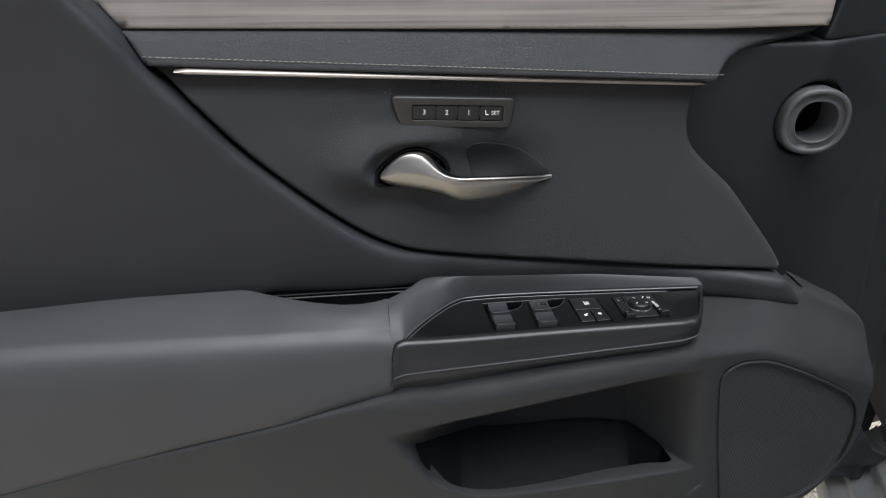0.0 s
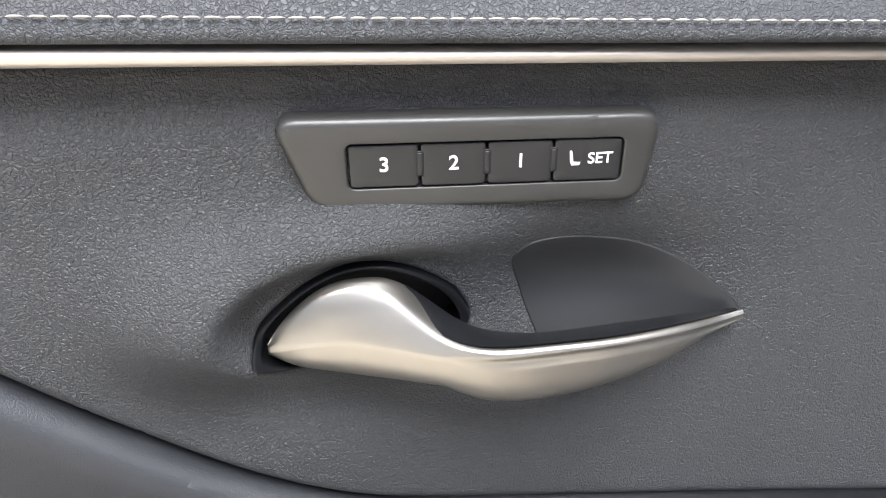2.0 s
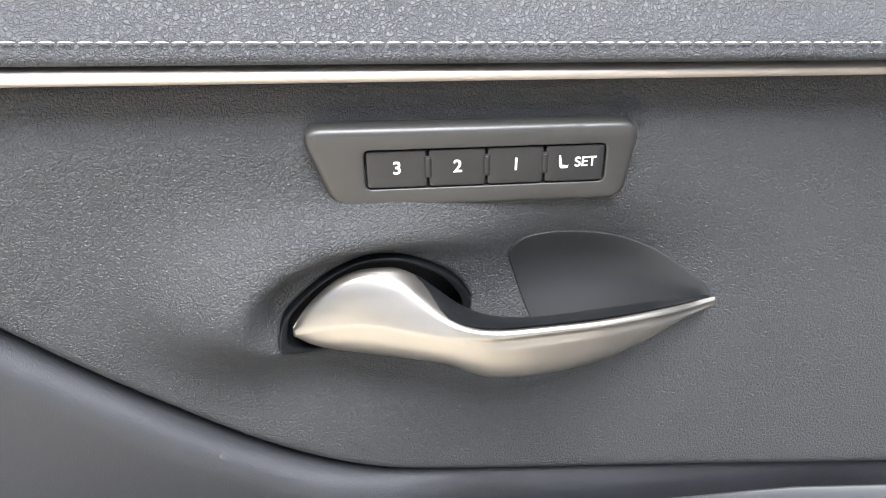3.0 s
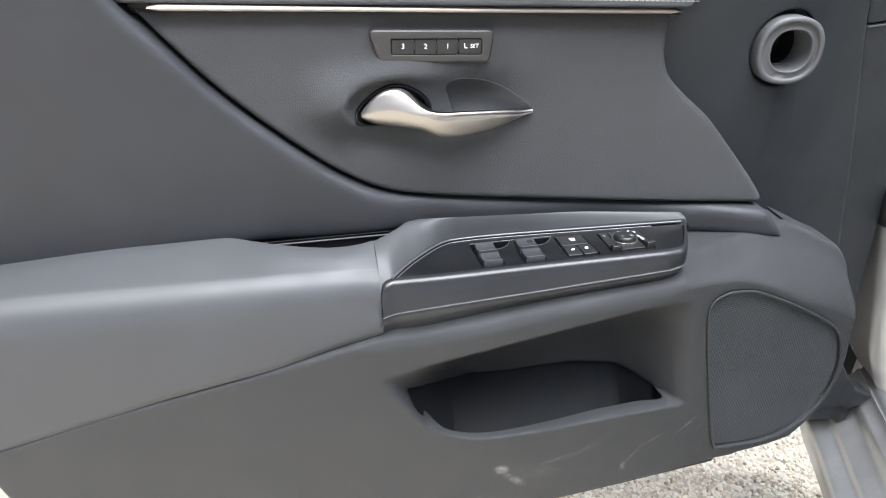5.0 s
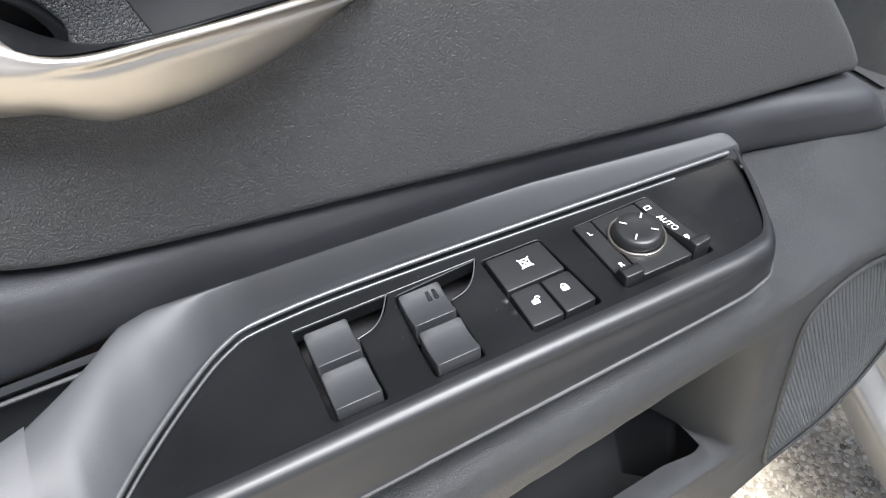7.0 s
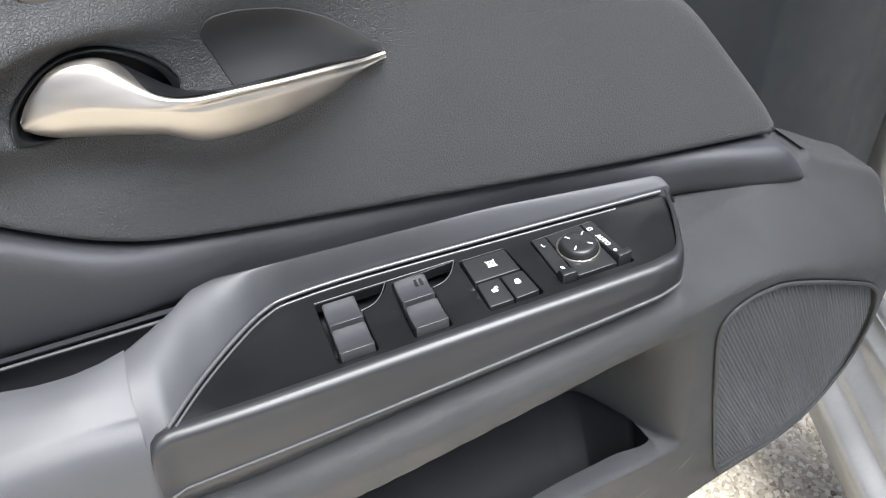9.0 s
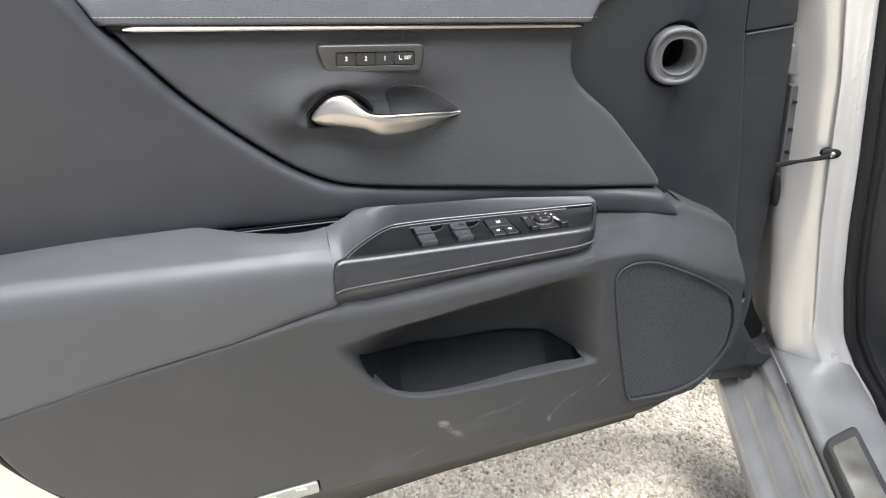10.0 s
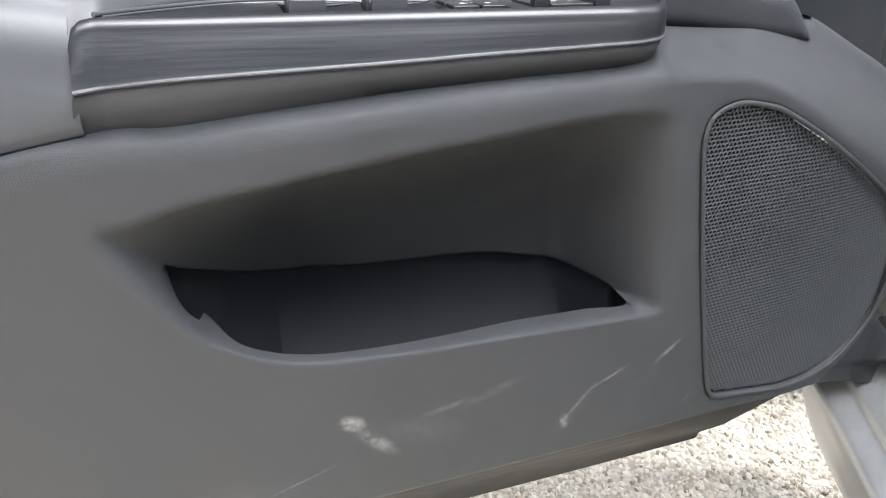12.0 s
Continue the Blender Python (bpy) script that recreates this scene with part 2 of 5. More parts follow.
def curve(points, n=8, closed=False):
    """A smooth line through a few points."""
    p = np.array(points, float)
    k = len(p)
    out = []
    for i in range(k if closed else k - 1):
        a, b, c, d = (p[(i + j) % k] if closed else p[min(max(i + j, 0), k - 1)] for j in (-1, 0, 1, 2))
        for t in np.arange(n) / n:
            out.append(0.5 * (2 * b + (c - a) * t + (2 * a - 5 * b + 4 * c - d) * t * t + (3 * b - a - 3 * c + d) * t**3))
    if not closed:
        out.append(p[-1])
    return np.array(out)


def chain(*lines):
    """Joins lines end to end into one closed outline, without doubled ends."""
    pts = np.concatenate([np.array(x, float) for x in lines])
    keep = [0]
    for i in range(1, len(pts)):
        if np.linalg.norm(pts[i] - pts[keep[-1]]) > 4e-4:
            keep.append(i)
    if np.linalg.norm(pts[keep[-1]] - pts[keep[0]]) < 4e-4:
        keep.pop()
    return pts[keep]


def rounded(points, r, n=5):
    """A polygon with its corners rounded."""
    p = np.array(points, float)
    out = []
    for i in range(len(p)):
        a, b, c = p[i - 1], p[i], p[(i + 1) % len(p)]
        ra = min(r, np.linalg.norm(a - b) * 0.45)
        rc = min(r, np.linalg.norm(c - b) * 0.45)
        s, e = b + (a - b) / np.linalg.norm(a - b) * ra, b + (c - b) / np.linalg.norm(c - b) * rc
        for t in np.linspace(0, 1, n):
            out.append((1 - t) ** 2 * s + 2 * t * (1 - t) * b + t * t * e)
    return np.array(out)


def resample(line, step, closed=True):
    p = np.array(line, float)
    q = np.vstack([p, p[:1]]) if closed else p
    out = []
    for a, b in zip(q[:-1], q[1:]):
        k = max(1, int(math.ceil(np.linalg.norm(b - a) / step)))
        out += [a + (b - a) * t for t in np.arange(k) / k]
    if not closed:
        out.append(q[-1])
    return np.array(out)


def inside(poly, pts):
    x, y = pts[:, 0], pts[:, 1]
    hit = np.zeros(len(pts), bool)
    for (ax, ay), (bx, by) in zip(poly, np.roll(poly, -1, 0)):
        cross = (ay > y) != (by > y)
        with np.errstate(divide="ignore", invalid="ignore"):
            hit ^= cross & (x < (bx - ax) * (y - ay) / (by - ay + 1e-15) + ax)
    return hit


def distance(line, pts, closed=True):
    a = np.array(line, float)
    b = np.roll(a, -1, 0) if closed else a[1:]
    a = a if closed else a[:-1]
    best = np.full(len(pts), 9.0)
    for s, e in zip(a, b):
        d = e - s
        t = np.clip(((pts - s) @ d) / (d @ d + 1e-15), 0, 1)
        best = np.minimum(best, np.linalg.norm(pts - s - t[:, None] * d, axis=1))
    return best


FRONT = lambda u, v, h: (u, -h, v)
TOP = lambda u, v, h: (u, v, h)


def patch(name, outline, height, mat, parent=None, label="", roll=0.004, drop=None, skirt=0.02, holes=(), step=0.005, place=FRONT,
          hole_roll=None, hole_skirt=None):
    """A moulded panel: an outline with a height over its plane, edges rolled over by a radius, and a skirt behind them."""
    loops = [resample(outline, step)] + [resample(h, step) for h in holes]
    rolls = [roll] + [roll if hole_roll is None else hole_roll] * len(holes)
    pts, edges = [], []
    for lp in loops:
        k = len(pts)
        pts += list(lp)
        edges += [(k + i, k + (i + 1) % len(lp)) for i in range(len(lp))]
    rim = len(pts)
    lo_, hi_ = loops[0].min(0), loops[0].max(0)
    gx, gy = np.meshgrid(np.arange(lo_[0], hi_[0], step), np.arange(lo_[1], hi_[1], step))
    gx = gx + (np.arange(gx.shape[0]) % 2)[:, None] * step * 0.5
    cand = [np.stack([gx.ravel(), gy.ravel()], 1)]
    need = [np.full(gx.size, step * 0.55)]
    for lp, r in zip(loops, rolls):
        t = np.roll(lp, -1, 0) - np.roll(lp, 1, 0)
        nrm = np.stack([-t[:, 1], t[:, 0]], 1) / (np.linalg.norm(t, axis=1)[:, None] + 1e-12)
        for off in (0.12, 0.35, 0.65, 1.0):
            for side in (1, -1):
                cand.append(lp + nrm * side * r * off)
                need.append(np.full(len(lp), r * off * 0.93))
    cand, need = np.concatenate(cand), np.concatenate(need)
    ok = inside(loops[0], cand)
    for h in loops[1:]:
        ok &= ~inside(h, cand)
    cand, need = cand[ok], need[ok]
    d = np.min([distance(lp, cand) for lp in loops], 0)
    cand = cand[d >= need]
    pts = np.concatenate([np.array(pts), cand])
    from mathutils.geometry import delaunay_2d_cdt
    v2, _, tris, orig, _, _ = delaunay_2d_cdt([Vector(p) for p in pts], edges, [], 0, 1e-7)
    v2 = np.array([tuple(v) for v in v2])
    tris = np.array([t for t in tris if len(t) == 3])
    mid = v2[tris].mean(1)
    ok = inside(loops[0], mid)
    for h in loops[1:]:
        ok &= ~inside(h, mid)
    tris = tris[ok]
    hgt = np.array(height(v2[:, 0], v2[:, 1]), float) * np.ones(len(v2))
    for k, (lp, r) in enumerate(zip(loops, rolls)):
        d = np.clip(distance(lp, v2), 0, r)
        hgt = hgt - (drop if drop is not None and k == 0 else r) * (1 - np.sqrt(np.clip(1 - (1 - d / r) ** 2, 0, 1)))
    verts = [place(u, v, h) for (u, v), h in zip(v2, hgt)]
    faces = [tuple(t) for t in tris]
    if skirt:
        count = {}
        for a, b, c in tris:
            for e in ((a, b), (b, c), (c, a)):
                count[tuple(sorted(e))] = count.get(tuple(sorted(e)), 0) + 1
        low = {}
        deep = np.full(len(v2), skirt)
        if hole_skirt is not None:
            for h in loops[1:]:
                deep[distance(h, v2) < 1e-5] = hole_skirt
        for e in [e for e, c in count.items() if c == 1]:
            for i in e:
                if i not in low:
                    low[i] = len(verts)
                    verts.append(place(v2[i, 0], v2[i, 1], hgt[i] - deep[i]))
            faces.append((e[0], e[1], low[e[1]], low[e[0]]))
    return part(name, verts, faces, mat, parent, label)


def loft(name, rows, mat, parent=None, label="", closed=False, caps=False):
    rows = [list(r) for r in rows]
    k = len(rows[0])
    verts = [p for r in rows for p in r]
    faces = []
    for i in range(len(rows) - 1):
        for j in range(k if closed else k - 1):
            a, b = i * k + j, i * k + (j + 1) % k
            faces.append((a, b, b + k, a + k))
    if caps:
        faces += [tuple(range(k)), tuple(range(len(verts) - k, len(verts)))]
    return part(name, verts, faces, mat, parent, label)


def tube(name, path, radius, mat, parent=None, label="", n=8, closed=False, flat=1.0):
    p = [Vector(q) for q in path]
    rows = []
    for i, q in enumerate(p):
        a = p[i - 1] if (i or closed) else p[0]
        b = p[(i + 1) % len(p)] if (closed or i + 1 < len(p)) else p[-1]
        d = (b - a).normalized()
        side = d.cross(Vector((0, 1, 0.01))).normalized()
        up = side.cross(d)
        r = radius[i] if isinstance(radius, (list, tuple)) else radius
        rows.append([q + (side * math.cos(w) + up * math.sin(w) * flat) * r for w in np.arange(n) * 2 * math.pi / n])
    if closed:
        rows.append(rows[0])
    return loft(name, rows, mat, parent, label, closed=True, caps=not closed)


def writing(name, text, at, size, mat, parent, turn, label=""):
    c = bpy.data.curves.new(name, "FONT")
    c.body, c.size, c.extrude, c.align_x, c.align_y, c.offset = text, size, 0.00008, "CENTER", "CENTER", size * 0.012
    tmp = new(name, c)
    dg = bpy.context.evaluated_depsgraph_get()
    me = bpy.data.meshes.new_from_object(tmp.evaluated_get(dg))
    bpy.data.objects.remove(tmp)
    me.transform(Matrix.Translation(at) @ turn)
    me.materials.clear()
    me.materials.append(mat)
    ob = new(name, me)
    ob.parent = parent
    ob.matrix_parent_inverse = Matrix.Translation(-origin(parent))
    return tagged(ob, label) if label else ob


def interp(x, xs, ys):
    return np.interp(x, xs, ys)


def flow(x, xs, ys):
    """Like interp, but rounded at the given points."""
    c = curve(list(zip(xs, ys)), 10)
    return np.interp(x, c[:, 0], c[:, 1])


def smooth(t):
    t = np.clip(t, 0, 1)
    return t * t * (3 - 2 * t)


# ---- ground ----
def build_ground():
    n = 24
    ring = [(40 * math.cos(a), 40 * math.sin(a), 0) for a in np.arange(n) * 2 * math.pi / n]
    tagged(part("ground", ring, [tuple(range(n))], ground_material(), smooth=False), "pale exposed-aggregate paving under the car", "ground", kind="structure")
    rng = np.random.default_rng(3)
    base = bmesh.new()
    bmesh.ops.create_icosphere(base, subdivisions=1, radius=1.0)
    bv = np.array([tuple(v.co) for v in base.verts])
    bf = np.array([[v.index for v in f.verts] for f in base.faces])
    base.free()
    verts, faces = [], []
    for k in range(14000):
        x, y = rng.uniform(-0.15, 1.0), rng.uniform(-0.05, 0.6)
        r = rng.uniform(0.0022, 0.0062) * (1.25 if rng.random() < 0.1 else 1)
        q = Euler(rng.uniform(0, 6.3, 3)).to_matrix()
        v = bv * (1 + 0.16 * rng.standard_normal((len(bv), 1))) * [1, rng.uniform(0.65, 1), rng.uniform(0.45, 0.8)]
        v = v @ np.array(q) * r + [x, y, rng.uniform(-0.2, 0.35) * r]
        faces.append(bf + len(verts) * len(bv))
        verts.append(v)
    ob = part("pebbles", np.concatenate(verts), np.concatenate(faces), gravel_material())
    tagged(ob, "cream and brown pebbles set in the paving", "pebbles", kind="stuff")


# ---- the open car door ----
door = car = empty("car", (0.9, 0.3, 0.0), "silver car with an open door trimmed in dark grey leather", "car")

SEAM = curve([(-0.285, 1.037), (-0.262, 1.009), (-0.241, 0.980), (-0.214, 0.948), (-0.178, 0.906), (-0.130, 0.861), (-0.085, 0.825), (-0.045, 0.8025),
              (-0.005, 0.7918), (0.066, 0.7815), (0.20, 0.7675), (0.33, 0.7535), (0.360, 0.7495)])


def y_upper(x, z):
    y = 0.006 + 0.03 * x + (z - 0.93) * (0.03 + 0.08 * smooth(x / 0.28))
    eye = np.sqrt(((x + 0.029) / 0.036) ** 2 + ((z - 0.886) / 0.019) ** 2)
    ring = smooth((eye - 0.9) / 0.45)
    y = y - ring * (0.015 * np.exp(-(((x + 0.074) / 0.030) ** 2) - ((z - 0.889) / 0.023) ** 2) + 0.008 * np.exp(-(((x + 0.034) / 0.045) ** 2) - ((z - 0.911) / 0.013) ** 2))
    y = y + 0.011 * np.exp(-(((x - 0.045) / 0.046) ** 2) - ((z - 0.884) / 0.023) ** 2)
    y = y + 0.006 * np.exp(-(((x + 0.03) / 0.05) ** 2) - ((z - 0.850) / 0.014) ** 2)
    y = y + 0.006 * smooth((z - (0.938 - 0.047 * x)) / 0.028)
    return y


HANDLE = curve([(-0.0645, 0.8735), (-0.0639, 0.8786), (-0.0614, 0.8839), (-0.0534, 0.8917), (-0.0449, 0.8978), (-0.0351, 0.9019), (-0.0265, 0.9026), (-0.0179, 0.9009), (-0.0093, 0.8964), (-0.0022, 0.8907),
                (0.0032, 0.8837), (0.0059, 0.8755), (-0.0010, 0.8715), (-0.0200, 0.8685), (-0.0455, 0.8672), (-0.0561, 0.8683), (-0.0619, 0.8705)], 5, closed=True)


def build_upper_panel():
    low = np.array([p for p in SEAM if p[1] < 0.980]) + (0.001, 0.0012)
    right = curve([(0.365, 0.757), (0.351, 0.777), (0.320, 0.814), (0.290, 0.848), (0.262, 0.872), (0.243, 0.891), (0.2345, 0.910), (0.2345, 0.931), (0.242, 0.9495)])
    outline = chain(low, right, [(0.236, 0.953), (-0.222, 0.9745), (-0.238, 0.9775)])
    patch("upper_panel", outline, lambda u, v: -y_upper(u, v), LEATHER, door, "grained dark grey leather panel", roll=0.006, skirt=0.045, step=0.004,
          holes=[HANDLE], hole_roll=0.0022, hole_skirt=0.006)


def build_rear_insert():
    seam = SEAM - (0.0012, 0.0014)
    tail = curve([(0.3655, 0.7465), (0.375, 0.738), (0.391, 0.717), (0.390, 0.7125), (0.380, 0.7125)])
    under = curve([(0.38, 0.7125), (0.30, 0.7215), (0.20, 0.728), (0.0, 0.745), (-0.03, 0.7570), (-0.10, 0.7590), (-0.168, 0.7610), (-0.20, 0.75), (-0.50, 0.74)])
    outline = chain([(-0.50, 0.74), (-0.50, 1.06), (-0.302, 1.06)], seam, tail, under)[::-1]
    patch("rear_insert", outline, lambda u, v: 0.007 - 0.012 * smooth((u + 0.06) / 0.08) + 0.015 * smooth((u - 0.15) / 0.22) + 0.008 * smooth((u - 0.29) / 0.08) + 0.006 * smooth(-(u + 0.15) / 0.15), NAVY, door, "dark blue-grey leather insert panel", roll=0.011, drop=0.009, skirt=0.03, step=0.007)


def build_top():
    """The leather roll under the window, its stitching, the metal bar and the veneer above."""
    nose = curve([(0.246, 0.9612), (0.257, 0.9675), (0.272, 0.9755), (0.288, 0.9795), (0.322, 0.981), (0.360, 0.9825), (0.367, 0.988), (0.370, 1.0005)])
    outline = chain([(-0.2435, 0.9842), (0.246, 0.9612)], nose, [(-0.2605, 1.0075)])
    y_roll = lambda u, v: -0.013 + np.clip(v - (0.9735 - 0.047 * u), 0, 1) * 0.75 + np.clip(u - 0.24, 0, 1) * 0.16
    fold = lambda u: interp(u, [0.240, 0.250, 0.260, 0.274, 0.292, 0.330, 0.370], [0.955, 0.971, 0.980, 0.9865, 0.9905, 0.9945, 0.999])
    y_nose = lambda u, v: y_roll(u, v) + 0.020 * smooth((fold(u) - v) / 0.013)
    roll_ = patch("top_roll", outline, lambda u, v: -y_nose(u, v), LEATHER_ROLL, door, "dark grey leather roll with a pale stitched seam", roll=0.006, skirt=0.03, step=0.005)
    base = bpy.data.meshes.new("stitch")
    ring, rows = 6, 5
    vs, fs = [], []
    for i in range(rows):
        t = -1 + 2 * i / (rows - 1)
        w = 0.00034 * math.sqrt(max(0.08, 1 - abs(t) ** 3))
        vs += [(0.0021 * t, -0.0003 - w * math.sin(a) - 0.0004 * (1 - t * t), w * math.cos(a)) for a in np.arange(ring) * 2 * math.pi / ring]
    fs = [(i * ring + j, i * ring + (j + 1) % ring, (i + 1) * ring + (j + 1) % ring, (i + 1) * ring + j) for i in range(rows - 1) for j in range(ring)]
    base.from_pydata(vs, [], fs + [tuple(range(ring)), tuple(range(len(vs) - ring, len(vs)))])
    base.materials.append(THREAD)
    base.polygons.foreach_set("use_smooth", [True] * len(base.polygons))
    n = 100
    for i in range(n):
        x = -0.246 + 0.499 * (i + 0.5) / n
        z = 0.9794 - 0.050 * x
        s = new("stitch", base)
        s.parent = roll_
        s.matrix_basis = pose(x, float(y_roll(x, z)) - 0.0006, z, -30, 2.86 + (i * 7 % 5 - 2) * 0.6, 0)
    # bar
    rows = []
    for x in np.concatenate([np.linspace(-0.222, -0.21, 5), np.linspace(-0.2, 0.225, 20), np.linspace(0.23, 0.241, 4)]):
        zc = 0.9692 - 0.0495 * x
        half = 0.0024 * min(1, 0.25 + (x + 0.222) / 0.012) * min(1, 0.1 + (0.241 - x) / 0.012)
        y0 = -0.0055 + 0.02 * x
        rows.append([(x, y0 + 0.01, zc - half), (x, y0, zc - half), (x, y0 - 0.0028, zc - half * 0.55), (x, y0 - 0.0036, zc + half * 0.1), (x, y0 - 0.0030, zc + half * 0.6),
                     (x, y0, zc + half), (x, y0 + 0.01, zc + half)])
    bar = loft("trim_bar", rows, CHROME, door, "bright satin metal trim bar", closed=True, caps=True)
    back = [(-0.24, 0.9855), (-0.236, 0.974), (0.245, 0.951), (0.25, 0.965)]
    recess = patch("bar_recess", back, lambda u, v: -0.006 - 0.02 * u, VOID, door, roll=0.001, skirt=0.01, step=0.01)
    outline = chain([(-0.262, 1.0085), (0.3695, 1.0015), (0.378, 1.04), (0.384, 1.07), (-0.312, 1.07)])
    veneer = patch("veneer_trim", outline, lambda u, v: -(0.010 + (v - 1.009 + 0.01 * u) * 0.35) - np.clip(u - 0.24, 0, 1) * 0.12, WOOD, door, "glossy brown streaked veneer strip", roll=0.004, skirt=0.03, step=0.008)
    for ob in (roll_, bar, recess, veneer):
        ob.location = (0, 0.008, -0.0025)


def y_front(x):
    return 0.036 + np.clip(x - 0.38, 0, 1) * 0.33


def y_hinge(u, v):
    press = smooth((u - 0.512 - (0.862 - v) * 0.28) / 0.004) * smooth((0.861 - 0.08 * (u - 0.517) - v) / 0.004)
    return -y_front(u) - 0.004 + 0.035 * smooth((0.56 - v) / 0.2) - 0.0018 * press


def build_front_trim():
    edge = curve([(0.494, 0.985), (0.502, 0.920), (0.530, 0.82), (0.557, 0.719), (0.581, 0.618), (0.624, 0.499), (0.640, 0.46)])
    hole = curve([(0.379 + 0.0385 * math.cos(a), 0.906 + 0.0385 * math.sin(a)) for a in np.arange(12) * math.pi / 6], closed=True)
    outline = chain([(0.19, 0.982), (0.19, 0.64), (0.50, 0.55), (0.60, 0.45)], edge[::-1])
    main = patch("front_trim", outline, lambda u, v: -y_front(u), TRIM_DARK, door, "plain dark moulded trim by the hinge", roll=0.004, skirt=0.04, step=0.008, holes=[hole])
    e2 = curve([(0.590, 0.985), (0.609, 0.911), (0.634, 0.794), (0.657, 0.668), (0.668, 0.555), (0.660, 0.470), (0.643, 0.415), (0.620, 0.385), (0.600, 0.375)])
    e = np.array([p for p in edge[::-1] if p[1] < 0.9145])
    r = np.array([p for p in e2 if p[1] < 0.9125])
    patch("hinge_trim", chain(e + (0.0015, 0), [(0.505, 0.9150), (0.607, 0.9125)], r, [(0.585, 0.385), (0.580, 0.42)]), y_hinge, TRIM_DARK, door,
          roll=0.0025, skirt=0.03, step=0.008)
    e = np.array([p for p in edge if p[1] > 0.9135])
    r = np.array([p for p in e2 if p[1] > 0.911])
    patch("hinge_trim_upper", chain([(0.5050, 0.9165)], e[::-1] + (0.0015, 0), r, [(0.6075, 0.9140)]), lambda u, v: -y_front(u) - 0.0015, TRIM_DARK, door, roll=0.0012, skirt=0.03, step=0.008)
    tube("trim_line", [(x, float(y_front(x)) + 0.001, 0.9128 - 0.025 * (x - 0.505)) for x in np.linspace(0.505, 0.606, 8)], 0.0011, RIM, door, "thin pale joint between the trims", n=6)
    patch("corner_trim", [(0.372, 0.984), (0.60, 0.981), (0.60, 1.07), (0.388, 1.07)], lambda u, v: -y_front(u) - 0.003, TRIM_DARK, door, roll=0.003, skirt=0.03, step=0.01)
    # rubber ring of the duct
    rows = []
    prof = [(0.0335, -0.010), (0.0342, 0.006), (0.0340, 0.0095), (0.0322, 0.0112), (0.0298, 0.0114), (0.0286, 0.0104), (0.0281, 0.0084), (0.0270, 0.0080), (0.0262, 0.0090), (0.0250, 0.0092), (0.0241, 0.0082), (0.0238, 0.005), (0.0236, -0.012), (0.0245, -0.022)]
    for a in np.linspace(0, 2 * math.pi, 61):
        c, s_ = (math.copysign(abs(q) ** 0.86, q) for q in (math.cos(a), math.sin(a)))
        rows.append([(0.378 + r_ * (1 - 0.17 * (r_ < 0.0275)) * c + 0.0015 * (r_ < 0.0275), float(y_front(0.379)) - h_ - 0.004 * c, 0.906 + r_ * (1 - 0.14 * (r_ < 0.0275)) * s_) for r_, h_ in prof])
    ring = loft("duct_seal", rows, SEAL, door, "round grey rubber duct seal")
    # groove and duct inside: near-black sheets that stand for the shade in there
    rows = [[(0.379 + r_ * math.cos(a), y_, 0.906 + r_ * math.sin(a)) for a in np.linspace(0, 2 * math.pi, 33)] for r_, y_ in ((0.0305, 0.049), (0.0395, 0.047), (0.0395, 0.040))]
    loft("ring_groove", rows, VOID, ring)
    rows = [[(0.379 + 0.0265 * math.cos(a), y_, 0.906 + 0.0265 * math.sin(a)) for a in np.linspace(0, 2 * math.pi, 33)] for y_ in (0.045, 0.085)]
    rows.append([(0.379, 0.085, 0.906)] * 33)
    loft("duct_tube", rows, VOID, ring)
    flap = [(0.379 + 0.019 * math.cos(a) + 0.004, 0.050, 0.906 + 0.0195 * math.sin(a)) for a in np.linspace(-1.9, 0.9, 16)]
    tube("duct_flap_edge", flap, 0.0007, SEAL, ring, "thin pale edge inside the duct", n=6)


def y_low_base(x):
    return flow(x, [-0.6, -0.07, 0.06, 0.21, 0.27, 0.325, 0.40, 0.46, 0.52], [-0.094, -0.096, -0.098, -0.090, -0.084, -0.074, -0.061, -0.047, -0.032])


BACK = curve([(0.24, 0.728), (0.237, 0.7215), (0.214, 0.7185), (0.149, 0.7150), (0.089, 0.7110), (0.033, 0.7055), (-0.02, 0.7000), (-0.062, 0.6985), (-0.193, 0.6720), (-0.311, 0.6495), (-0.423, 0.622)])
REC_TOP = curve([(-0.0805, 0.6555), (-0.045, 0.6600), (-0.012, 0.6670), (0.045, 0.6770), (0.10, 0.6850), (0.148, 0.6905), (0.195, 0.6955), (0.255, 0.6985)])
REC_RIGHT = curve([(0.255, 0.6985), (0.277, 0.690), (0.284, 0.65), (0.283, 0.60), (0.279, 0.56), (0.271, 0.549)])
LIP = curve([(0.271, 0.549), (0.237, 0.5510), (0.157, 0.5525), (0.085, 0.5535), (0.039, 0.5560), (0.0168, 0.5600), (-0.003, 0.5680), (-0.0220, 0.5790), (-0.0365, 0.5950), (-0.061, 0.6285), (-0.0805, 0.6555)])


